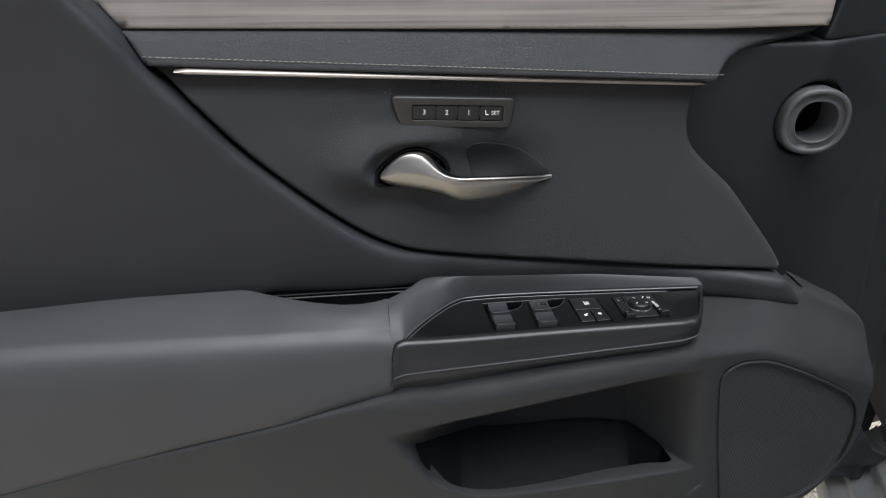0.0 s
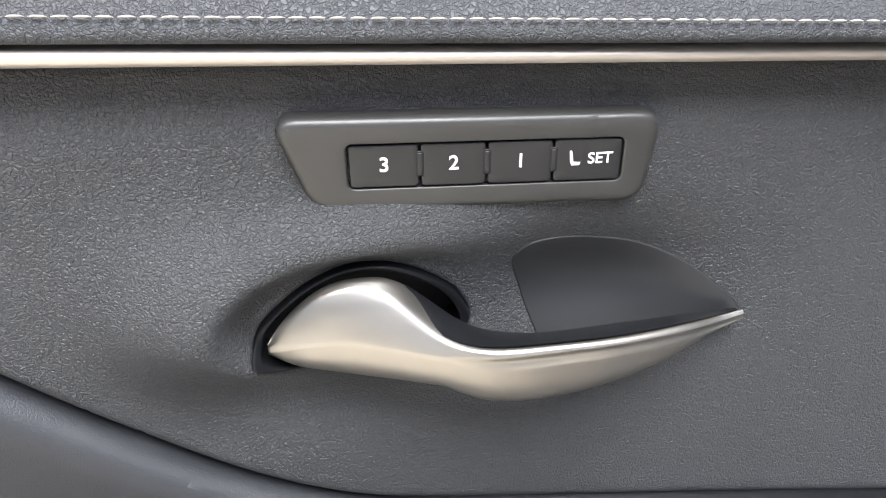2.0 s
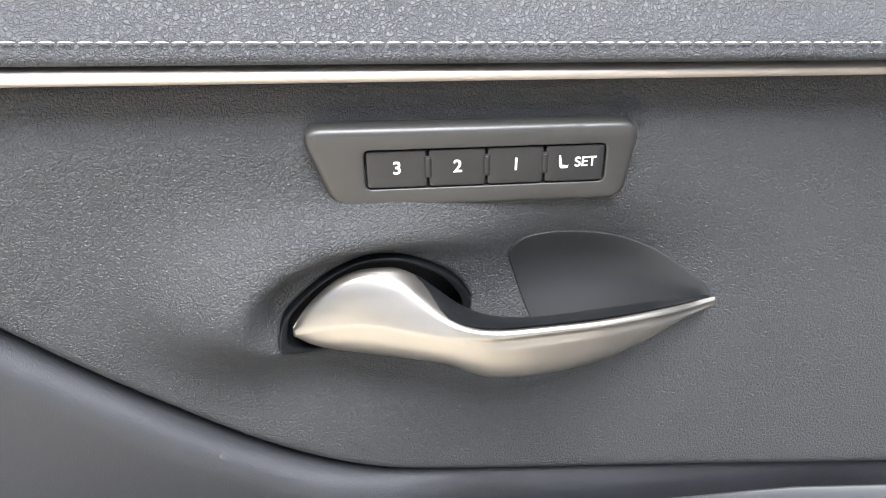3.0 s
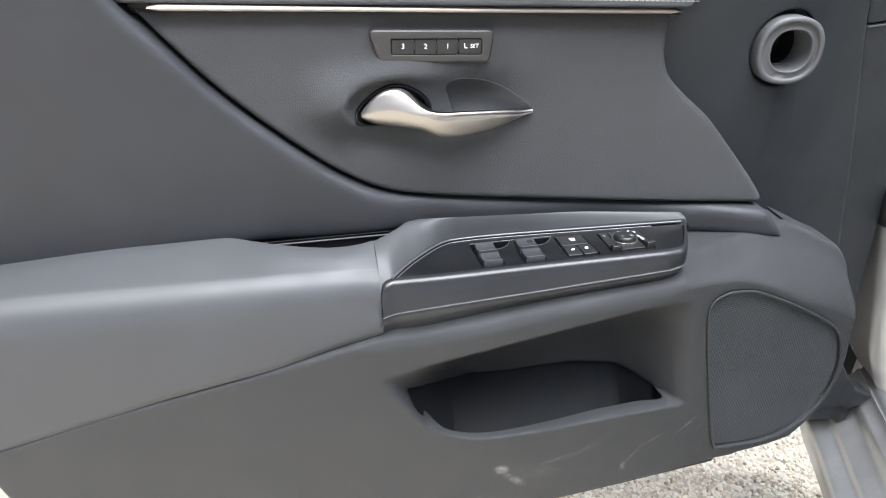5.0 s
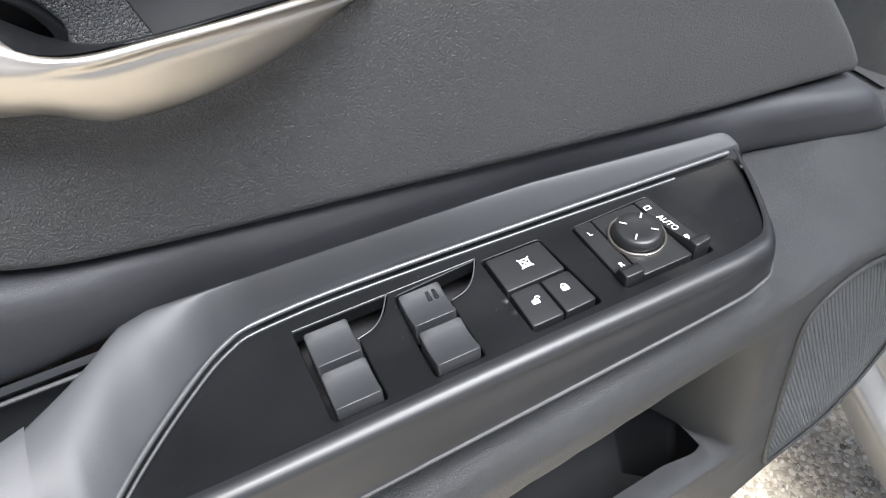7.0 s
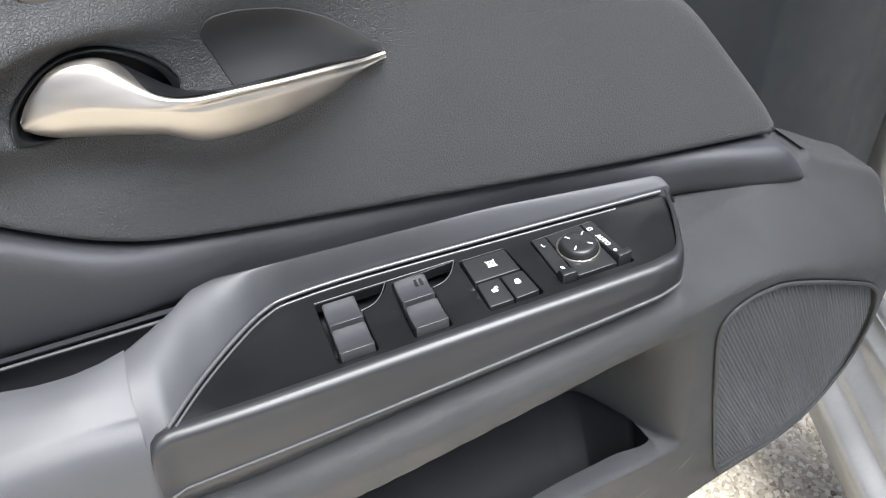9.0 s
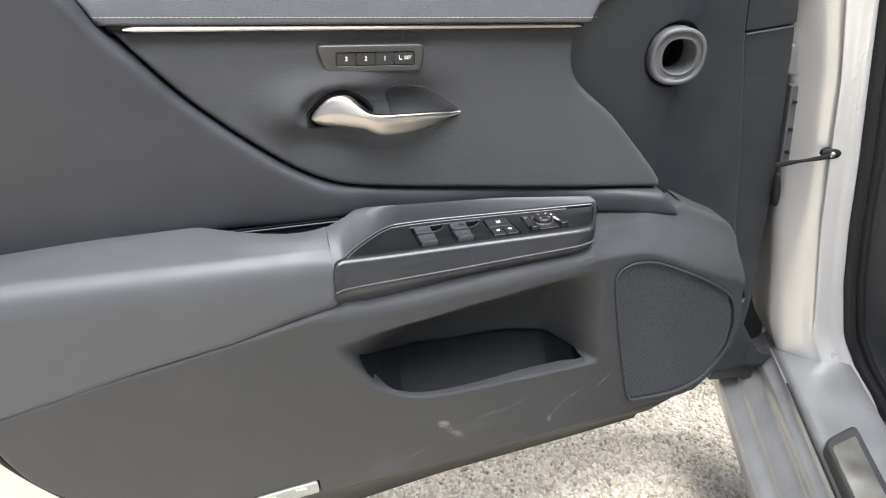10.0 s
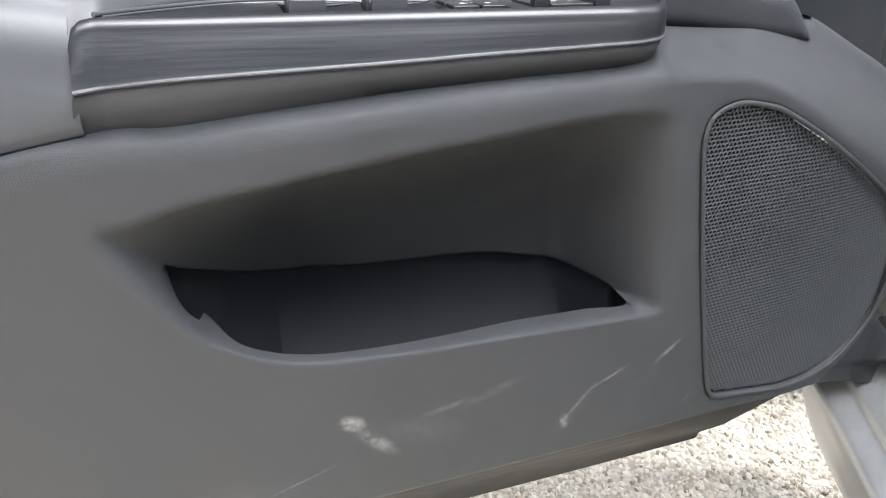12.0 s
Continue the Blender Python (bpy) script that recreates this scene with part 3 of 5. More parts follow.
def y_low(x, z):
    x, z = np.asarray(x, float), np.asarray(z, float)
    y = y_low_base(x) + 0 * z
    zc = flow(x, [0.20, 0.24, 0.30, 0.35, 0.41, 0.46, 0.51], [0.712, 0.712, 0.708, 0.688, 0.653, 0.627, 0.598])
    zt = flow(x, [0.24, 0.30, 0.398, 0.4745, 0.496, 0.515], [0.736, 0.732, 0.729, 0.690, 0.664, 0.648])
    yt = flow(x, [0.24, 0.28, 0.39, 0.475, 0.52], [-0.022, -0.016, -0.002, -0.004, 0.0])
    t = np.clip((z - zc) / (zt - zc), 0, 1)
    bend = 0.45 * smooth(t / 0.8) + 0.40 * t + 0.15 * t**3
    y = y + (yt - y) * bend * smooth((x - 0.215) / 0.06)
    pts = np.stack([x.ravel(), z.ravel()], 1)
    # rounded ledge along the top, under the switch fascia
    r = 0.015
    d = np.clip(distance(BACK, pts, False).reshape(x.shape), 0, r)
    y = y + r * (1 - np.sqrt(np.clip(1 - (1 - d / r) ** 2, 0, 1))) * smooth((x + 0.10) / 0.06) * smooth((0.25 - x) / 0.03)
    # recess over the pocket
    poly = chain(REC_TOP, REC_RIGHT, LIP)
    dt, dl = (distance(q, pts, False).reshape(x.shape) for q in (REC_TOP, LIP))
    t = np.clip(dt / 0.085, 0, 1)
    q = np.clip((x + 0.083) / 0.125, 0, 1)
    a = t * (2 - t) * smooth(dt / 0.013 + 0.15) * (0.45 * q + 0.55 * smooth(q)) * smooth((0.258 + (0.70 - z) * 0.09 - x) / 0.060)
    a = a * inside(poly, pts).reshape(x.shape) * smooth((dl - 0.0062) / np.where(x < -0.02, 0.011, 0.006))
    return y + (-0.015 - y) * a


SPEAKER = curve([(0.333, 0.4665), (0.3235, 0.4760), (0.3130, 0.5080), (0.2915, 0.590), (0.2790, 0.645), (0.2735, 0.675), (0.2780, 0.689), (0.2940, 0.6945), (0.3150, 0.6915), (0.3350, 0.685), (0.3830, 0.6595),
                 (0.4340, 0.6275), (0.4665, 0.603), (0.4865, 0.5765), (0.4975, 0.5375), (0.4930, 0.497), (0.4670, 0.4655), (0.4370, 0.4545), (0.4050, 0.4535), (0.3530, 0.4625)], closed=True)


def build_lower_panel():
    bottom = curve([(-0.423, 0.620), (-0.416, 0.601), (-0.405, 0.564), (-0.385, 0.526), (-0.3405, 0.482), (-0.284, 0.4485), (-0.221, 0.430), (-0.174, 0.4303)])
    foot = curve([(-0.0955, 0.4355), (0.01, 0.4425), (0.11, 0.4485), (0.22, 0.4530), (0.28, 0.4525), (0.35, 0.4470), (0.416, 0.4405), (0.437, 0.4395), (0.452, 0.4405), (0.489, 0.469), (0.510, 0.516),
                  (0.508, 0.560), (0.502, 0.592)])
    head = curve([(0.502, 0.594), (0.504, 0.620), (0.4985, 0.652), (0.495, 0.6640), (0.4745, 0.6880), (0.440, 0.7065), (0.400, 0.7270), (0.392, 0.7245), (0.30, 0.7240), (0.24, 0.728)])
    notch = rounded([(-0.174, 0.4303), (-0.172, 0.449), (-0.0965, 0.4580), (-0.0955, 0.4355)], 0.005)
    # pocket mouth: the lip below, the seam of the liner above; depth of the seam behind the card
    lip = curve([(0.248, 0.5590), (0.240, 0.5585), (0.214, 0.5590), (0.157, 0.5598), (0.085, 0.5602), (0.038, 0.5625), (0.0130, 0.5680), (-0.0070, 0.5782), (-0.0225, 0.5915), (-0.0310, 0.6045), (-0.0360, 0.6190)])
    seam = curve([(-0.0350, 0.6215), (-0.0270, 0.6140), (-0.0150, 0.6050), (0.0, 0.5940), (0.015, 0.5865), (0.035, 0.5800), (0.08, 0.5765), (0.13, 0.5770), (0.165, 0.5760), (0.195, 0.5705), (0.222, 0.5655), (0.243, 0.5625)])
    hole = chain(lip, seam)
    outline = chain(bottom[:-1], notch[4:-4], foot, head, BACK)
    panel = patch("door_card", outline, lambda u, v: -y_low(u, v), DOOR_CARD, door, "scuffed dark grey moulded door card", roll=0.0045, skirt=0.03, step=0.0028, holes=[hole, SPEAKER],
                  hole_roll=0.0028, hole_skirt=0.006)
    # liner: a tub that hangs from the seam, with its floor and the inside of the front wall
    ys = y_low(seam[:, 0], seam[:, 1] + 0.004)
    rows = []
    for (x, z), y in zip(seam, ys):
        yf = float(y_low_base(x)) + 0.012
        y = max(float(y) + 0.0045, float(flow(x, [-0.04, -0.015, 0.0, 0.03, 0.06, 0.17, 0.20, 0.225, 0.25], [-0.066, -0.044, -0.029, -0.013, -0.009, -0.007, -0.010, -0.032, -0.068])))
        rows.append([(x, y, z + 0.005), (x, y - 0.0006, z - 0.0005), (x, y, z - 0.002), (x, y + 0.0012, z - 0.012), (x, 0.6 * y + 0.4 * yf, 0.492), (x, yf + 0.004, 0.490), (x, yf, 0.50), (x, yf - 0.001, min(z - 0.010, 0.55))])
    pocket = loft("map_pocket", [[(rows[0][0][0] - 0.004, *p[1:]) for p in rows[0]]] + rows + [[(rows[-1][0][0] + 0.006, *p[1:]) for p in rows[-1]]], LINER, door, "smooth black liner of the map pocket", caps=True)
    tube("liner_edge", [(x, r[1][1] - 0.0012, z + 0.0004) for (x, z), r in zip(seam[4:-2], rows[4:-2])], 0.0004, GREY_STRIP, pocket, "thin edge of the pocket liner", n=6)
    # speaker grille: a perforated sheet inside a ridge
    frame_ = [(x, float(y_low_base(x)) - 0.001, z) for x, z in SPEAKER]
    grille = tube("speaker_frame", frame_, 0.0017, DOOR_CARD, door, "raised speaker surround", closed=True, flat=0.7)
    c = SPEAKER.mean(0)
    inner = c + (SPEAKER - c) * 0.985
    patch("grille_backing", inner, lambda u, v: -y_low_base(u) - 0.0075, VOID, grille, roll=0.001, skirt=0.004, step=0.012)
    p, verts, faces = 0.00325, [], []
    ins = c + (SPEAKER - c) * 0.968
    lo_, hi_ = ins.min(0), ins.max(0)
    cells = np.array([(lo_[0] + (i + 0.5 * (j % 2)) * p, lo_[1] + j * p * 0.866) for j in range(int((hi_[1] - lo_[1]) / (p * 0.866)) + 1) for i in range(int((hi_[0] - lo_[0]) / p) + 1)])
    cells = cells[inside(ins, cells)]
    ang = np.arange(6) * math.pi / 3 + math.pi / 6
    for x, z in cells:
        k = len(verts)
        y = float(y_low_base(x)) + 0.0025
        for r_, dy in ((p * 0.5774, 0), (p * 0.40, 0.0), (p * 0.39, 0.0010)):
            verts += [(x + r_ * math.cos(a), y + dy, z + r_ * math.sin(a)) for a in ang]
        for i in range(6):
            j = (i + 1) % 6
            faces += [(k + i, k + j, k + 6 + j, k + 6 + i), (k + 6 + i, k + 6 + j, k + 12 + j, k + 12 + i)]
    g = part("grille_mesh", verts, faces, MESH_GRILLE, grille, "black perforated speaker grille", smooth=False)
    tagged(g, kind="stuff")
    # courtesy lamp
    y0 = float(y_low_base(-0.13))
    lamp = patch("courtesy_lamp", rounded([(-0.1712, 0.4310), (-0.0960, 0.4375), (-0.0980, 0.4568), (-0.1707, 0.4484)], 0.004), lambda u, v: -y0 + 0.0005 + 0.0009 * np.abs(np.sin(u * 1500)), LENS, door,
                 "small lit courtesy lamp with a ribbed lens", roll=0.0025, skirt=0.02, step=0.0007)
    for x, z in ((-0.155, 0.446), (-0.118, 0.4505)):
        part("bulb", [(x + 0.0065 * math.cos(a), y0 - 0.0016, z + 0.0012 * math.sin(a)) for a in np.arange(12) * math.pi / 6], [tuple(range(12))], BULB, lamp, "glowing yellow bulb", smooth=False)
    return panel


def build_armrest():
    xs = [-0.52, -0.44, -0.36, -0.28, -0.22, -0.19, -0.17, -0.145, -0.122, -0.10, -0.084, -0.07, -0.058]
    rim_x, rim_y = [-0.52, -0.20, -0.185, -0.17, -0.145, -0.122, -0.10, -0.084, -0.07, -0.058, -0.045, -0.035, -0.022, -0.01, 0.16, 0.28], [
        -0.012, -0.012, -0.013, -0.019, -0.028, -0.034, -0.037, -0.038, -0.036, -0.032, -0.024, -0.017, -0.005, -0.001, -0.001, -0.008]
    cut_x, cut_y = [-0.057, -0.045, -0.028, -0.006, 0.012, 0.03, 0.09, 0.264], [-0.0880, -0.0733, -0.0491, -0.0260, -0.0112, -0.0060, -0.0060, -0.0165]
    def section(x):
        yb, zb = interp(x, rim_x, rim_y), interp(x, [-0.52, -0.40, -0.30, -0.19, -0.10, -0.057], [0.762, 0.7675, 0.7735, 0.7745, 0.768, 0.768])
        zc = interp(x, [-0.5, -0.35, -0.15, -0.08, -0.057], [0.764, 0.7675, 0.765, 0.760, 0.756])
        zf = interp(x, [-0.52, -0.418, -0.345, -0.255, -0.164, -0.10, -0.057], [0.600, 0.6205, 0.6375, 0.6585, 0.6755, 0.6895, 0.6970])
        k_ = float(interp(x, [-0.16, -0.058], [1.0, 0.925]))
        return [(yb + 0.002, zb - 0.03), (yb, zb - 0.004), (yb - 0.003, zb), (yb * 0.6 - 0.03, 0.5 * zb + 0.5 * zc + 0.002), (-0.064, zc + 0.0008), (-0.0735 * k_, zc - 0.0025), (-0.0815 * k_, zc - 0.009), (-0.0875 * k_, zc - 0.019), (-0.0915 * k_, zc - 0.033),
                (-0.0940 * k_, zc - 0.033 - 0.42 * (zc - 0.043 - zf)), (-0.0952 * k_, zf + 0.014), (-0.0945 * k_, zf + 0.006), (-0.0905 * k_, zf + 0.0015), (-0.065, zf + 0.001)]

    rows = []
    full = list(np.linspace(-0.52, -0.20, 12)) + list(np.linspace(-0.195, -0.0575, 24))
    for x in full:
        rows.append([(x, y, z) for y, z in curve(section(x), 6)])
    arm = loft("armrest", rows, LEATHER_SOFT, door, "padded smooth grey leather armrest")
    rows = []
    for x in list(np.linspace(-0.0575, 0.03, 30)) + list(np.linspace(0.04, 0.262, 14)) + [0.265, 0.2675, 0.2695, 0.271, 0.2722, 0.273]:
        yb = interp(x, rim_x, rim_y)
        yc = max(interp(x, cut_x, cut_y), interp(x, [-0.0575, -0.0535, -0.048], [-0.0805, -0.0778, -0.0742]))
        zb = interp(x, [-0.057, -0.022, 0.0, 0.15, 0.264], [0.768, 0.7712, 0.7705, 0.763, 0.7545])
        end = max(0.0, (x - 0.262) / 0.011)
        fall = 1 - math.sqrt(max(0.0, 1 - end * end))
        zb -= 0.016 * fall
        yb -= 0.010 * fall
        wide = max(0.004, yb - yc)
        ze = min(interp(x, [-0.0575, -0.050, -0.03, 0.02], [0.7390, 0.7475, 0.7510, 0.7495]), zb - 0.001)
        prof = [(yb + 0.002, zb - 0.03), (yb + 0.0004, zb - 0.006), (yb - 0.0006, zb - 0.002), (yb - 0.0026, zb - 0.0002)]
        prof += [(yb - 0.0026 - (wide - 0.0026) * t, zb - (zb - ze) * t ** interp(x, [-0.0575, -0.02], [2.45, 1.7])) for t in np.linspace(0.1, 1, 10)]
        prof += [(yc - 0.0002, ze - 0.0025), (yc, 0.733), (yc + 0.001, 0.728)]
        rows.append([(x, y, z) for y, z in curve(prof, 2)])
    loft("switch_surround", rows, LEATHER_SOFT, arm, "padded leather rim behind the switches")
    rows = [[(x, y, z) for y, z in ((-0.0135, 0.7655 + 0.0 * x), (-0.0125, 0.7635), (-0.006, 0.762), (-0.004, 0.72), (-0.03, 0.712), (-0.05, 0.715))] for x in np.linspace(-0.19, -0.01, 14)]
    loft("grab_slot", rows, NAVY, arm, "dark recessed pull slot")
    tube("slot_edge", [(x, -0.0150, 0.7632 - 0.010 * (x + 0.168) * 0.2) for x in np.linspace(-0.172, -0.020, 12)], 0.0011, GREY_STRIP, arm, "thin lit edge of the slot", n=6)
    return arm


# ---- window switches ----
Z_SW = 0.7475


def SWITCH(u, v, h):
    """The switch panel leans: its side by the door lies lower than its front edge."""
    d = -0.08 * (v + 0.045)
    return (u - d * (u - 0.027) * 4.3, v - 0.88 * d, h + d)


def build_switches():
    front = curve([(-0.047, -0.0765), (0.0, -0.0775), (0.10, -0.0765), (0.20, -0.0765), (0.226, -0.0755), (0.240, -0.0705), (0.2535, -0.048), (0.262, -0.029), (0.2645, -0.0225)])
    behind = curve([(0.262, -0.0205), (0.09, -0.0115), (0.03, -0.0115), (0.012, -0.0165), (-0.006, -0.0305), (-0.028, -0.0525), (-0.046, -0.0745)])
    outline = chain(front, behind)
    well = [rounded([(0.0375, -0.0215), (0.0795, -0.0215), (0.0745, -0.0295), (0.0685, -0.0345), (0.0605, -0.0365), (0.0605, -0.0675), (0.0385, -0.0675)], 0.0015, 3),
            rounded([(0.0815, -0.0240), (0.1215, -0.0215), (0.1160, -0.0290), (0.1100, -0.0335), (0.1015, -0.0360), (0.1015, -0.0675), (0.0800, -0.0675)], 0.0015, 3),
            rounded([(0.1225, -0.0235), (0.1515, -0.0240), (0.1560, -0.0665), (0.1235, -0.0670)], 0.002, 4),
            rounded([(0.1675, -0.0255), (0.2095, -0.0245), (0.2140, -0.0655), (0.1685, -0.0655)], 0.002, 4)]
    face = patch("switch_panel", outline, lambda u, v: Z_SW - 0.0016 * np.clip(1 - np.abs(v + 0.05) / 0.018, 0, 1) * ((u > 0.058) & (u < 0.121)), GLOSS, door,
                 "dark satin window switch panel with dust", roll=0.0028, skirt=0.006, step=0.0035, holes=well, place=SWITCH, hole_roll=0.0008)
    # raised rim along the padded side; pale tubes stand for the bezel's edge highlights
    rim = [(x, y, Z_SW + 0.0014) for x, y in chain(behind + (-0.0006, 0.0014))]
    tube("bezel_rim", [SWITCH(*q) for q in rim], 0.0013, RIM, face, "thin bezel rim, pale for the highlight on its edge", n=8)
    tube("bezel_glint", [SWITCH(x + 0.0004, y - 0.0036, Z_SW + 0.0002) for x, y, z in rim[2:-2]], 0.0008, RIM, face, n=6)
    rows = []
    for x in np.linspace(-0.01, 0.24, 4):
        rows.append([SWITCH(x, -0.014, Z_SW - 0.016), SWITCH(x, -0.072, Z_SW - 0.016)])
    loft("well_floor", rows, VOID, face)
    # front fascia with its lip, and the grey strip under it
    path = chain([(-0.0575, -0.080), (-0.0555, -0.079), (-0.052, -0.078)], front) - (0, 0.0022)
    top_z = interp(path[:, 0], [-0.0575, -0.0565, -0.0545, -0.051, -0.045], [0.739, 0.7437, 0.7468, 0.7486, 0.7492])
    rows, strip, lip = [], [], []
    for (x, y), zt in zip(path, top_z):
        out = flow(x, [-0.058, 0.10, 0.2, 0.235, 0.25, 0.265], [0.0118, 0.0102, 0.0078, 0.0060, 0.0042, 0.0015])
        zl = flow(x, [-0.058, -0.02, 0.03, 0.09, 0.14, 0.2, 0.235, 0.264], [0.7203, 0.7236, 0.7256, 0.7276, 0.7298, 0.7318, 0.7335, 0.7395])
        yl = y + 0.0022 - out
        rows.append([(x, y + 0.0065, zt + 0.0005), (x, y + 0.0038, zt + 0.0010), (x, y + 0.0008, zt + 0.0004), (x, y - 0.0016, zt - 0.0018), (x, y - 0.0028, zt - 0.0052), (x, 0.5 * (y - 0.0030 + yl), 0.5 * (zt + zl) - 0.001),
                     (x, yl, zl + 0.0014), (x, yl - 0.0008, zl + 0.0005), (x, yl - 0.0008, zl - 0.0006), (x, yl + 0.002, zl - 0.0012)])
        lip.append((x, yl - 0.0008, zl - 0.0002))
        zb = interp(x, [-0.062, -0.02, 0.033, 0.089, 0.149, 0.214, 0.236, 0.25], [0.6920, 0.6950, 0.7010, 0.7065, 0.7105, 0.7140, 0.716, 0.724])
        strip.append([(x - 0.001, yl + 0.001, zl - 0.001), (x - 0.001, yl - 0.0002, zl - 0.003), (x - 0.003 * (x < -0.04), yl + 0.004, 0.5 * zl + 0.5 * zb), (x - 0.004 * (x < -0.04), yl + 0.0095, zb), (x, yl + 0.03, zb + 0.002)])
    rows = [[tuple(q) for q in curve(r, 4)] for r in rows]
    loft("fascia", rows, FASCIA, face, "brushed dark fascia with a thin lip")
    tube("fascia_lip", lip, 0.0008, GREY_STRIP, face, "thin bright lip under the fascia", n=8)
    loft("lower_strip", strip, GREY_STRIP, face, "matte grey strip under the fascia")
    # pale lines for the light caught on the edges of the wells
    for x0 in (0.0375, 0.0795):
        edge = curve([(x0 + 0.0225, -0.0372), (x0 + 0.030, -0.0352), (x0 + 0.036, -0.0300), (x0 + 0.0415, -0.0210)], 5)
        tube("well_edge_glint", [SWITCH(x, y, Z_SW + 0.0003) for x, y in edge], 0.00035, RIM, face, "thin pale line for the glint on the switch well edge", n=6)
        tube("well_edge_glint", [SWITCH(x, -0.0210, Z_SW + 0.0003) for x in np.linspace(x0, x0 + 0.0415, 6)], 0.00035, RIM, face, n=6)
    # rockers
    for x0 in (0.0405, 0.0815):
        for y0, y1, tilt in ((-0.0465, -0.0285, 0.05), (-0.0670, -0.0490, 0.02)):
            o = rounded([(x0, y0), (x0 + 0.0185, y0), (x0 + 0.0185, y1), (x0, y1)], 0.0012, 3)
            patch("window_switch", o, lambda u, v, a=y0, s=tilt: Z_SW + 0.0030 + s * (v - a) + 26 * (v - a - 0.0105) ** 2, BUTTON, face, "matte grey window rocker", roll=0.0007, skirt=0.012, step=0.003, place=SWITCH)
    for k in range(2):
        x = 0.0925 + 0.003 * k
        patch("switch_mark", [(x, -0.036), (x + 0.0015, -0.036), (x + 0.0015, -0.031), (x, -0.031)], lambda u, v: Z_SW + 0.0046 + 0 * u, BUTTON_DARK, face, roll=0.0002, skirt=0.0015, step=0.003, place=SWITCH)
    # lock buttons
    keys = [("lockout_button", [(0.1240, -0.0452), (0.1518, -0.0452), (0.1505, -0.0258), (0.1240, -0.0252)]),
            ("unlock_button", [(0.1240, -0.0655), (0.1385, -0.0655), (0.1378, -0.0465), (0.1242, -0.0465)]),
            ("lock_button", [(0.1397, -0.0655), (0.1540, -0.0650), (0.1522, -0.0465), (0.1388, -0.0465)])]
    for name, o in keys:
        patch(name, rounded(o, 0.001, 3), lambda u, v: Z_SW + 0.0014 + 0 * u, BUTTON_DARK, face, "matte black key with a white symbol", roll=0.0007, skirt=0.012, step=0.004, place=SWITCH)
    zt = Z_SW + 0.0016

    def mark(name, shapes):
        vs, fs = [], []
        for sh in shapes:
            fs.append(tuple(range(len(vs), len(vs) + len(sh))))
            vs += [SWITCH(x, y, zt) for x, y in sh]
        part(name, vs, fs, WHITE, face, "white printed symbol", smooth=False)

    def bar(x0, y0, x1, y1, w):
        d = np.array([x1 - x0, y1 - y0])
        nn = np.array([-d[1], d[0]]) / np.linalg.norm(d) * w / 2
        return [(x0 + nn[0], y0 + nn[1]), (x0 - nn[0], y0 - nn[1]), (x1 - nn[0], y1 - nn[1]), (x1 + nn[0], y1 + nn[1])]

    w = 0.0005
    cx, cy = 0.1385, -0.0345
    mark("lockout_symbol", [bar(cx - 0.002, cy - 0.002, cx - 0.002, cy + 0.002, w), bar(cx + 0.002, cy - 0.002, cx + 0.002, cy + 0.002, w), bar(cx - 0.002, cy + 0.002, cx + 0.002, cy + 0.002, w),
                            bar(cx - 0.002, cy - 0.002, cx + 0.002, cy - 0.002, 0.0012), bar(cx - 0.0028, cy - 0.0028, cx + 0.0028, cy + 0.0028, w), bar(cx - 0.0028, cy + 0.0028, cx + 0.0028, cy - 0.0028, w)])
    for cx, cy, lift, name in ((0.1315, -0.0545, 0.0014, "unlock_symbol"), (0.1458, -0.0540, 0.0, "lock_symbol")):
        arc = [(cx + lift + 0.0011 * math.cos(a), cy + 0.0006 + 0.0012 * math.sin(a)) for a in np.linspace(0, math.pi, 7)]
        mark(name, [[(cx - 0.0016, cy - 0.0018), (cx + 0.0016, cy - 0.0018), (cx + 0.0016, cy + 0.0006), (cx - 0.0016, cy + 0.0006)]] + [bar(*a, *b, w) for a, b in zip(arc[:-1], arc[1:])])
    # mirror control
    base = patch("mirror_base", rounded([(0.1785, -0.0640), (0.2035, -0.0640), (0.2005, -0.0262), (0.1775, -0.0262)], 0.001, 3), lambda u, v: Z_SW + 0.0012 + 0 * u, BUTTON_DARK, face, "mirror adjuster base", roll=0.0006, skirt=0.012, step=0.004, place=SWITCH)
    for name, o in (("side_selector", [(0.1685, -0.0648), (0.1778, -0.0648), (0.1770, -0.0262), (0.1682, -0.0262)]), ("fold_switch", [(0.2045, -0.0640), (0.2135, -0.0632), (0.2090, -0.0256), (0.2012, -0.0256)])):
        patch(name, rounded(o, 0.001, 3), lambda u, v: Z_SW + 0.0012 + 0.0045 * smooth((-0.0575 - v) / 0.002), BUTTON_DARK, face, "black rocker with a raised end", roll=0.0007, skirt=0.012, step=0.0016, place=SWITCH)
    kx, ky = 0.1895, -0.0440
    turn = lambda prof, cx, cy: [[SWITCH(cx + r * math.cos(a), cy + r * math.sin(a), Z_SW + h) for r, h in prof] for a in np.linspace(0, 2 * math.pi, 41)]
    loft("knob_ring", turn([(0.0128, 0.0008), (0.0128, 0.0024), (0.0122, 0.0027), (0.0116, 0.0022), (0.0116, 0.0008)], kx, ky), METAL, face, "thin silver ring")
    knob = loft("mirror_knob", turn([(0.0112, 0.0010), (0.0110, 0.0040), (0.0102, 0.0062), (0.0090, 0.0070), (0.0060, 0.0066), (0.0, 0.0064)], kx, ky), BUTTON_DARK, face, "round black mirror knob")
    zt = Z_SW + 0.0073
    mk = []
    for q in range(4):
        a = math.radians(45 + 90 * q)
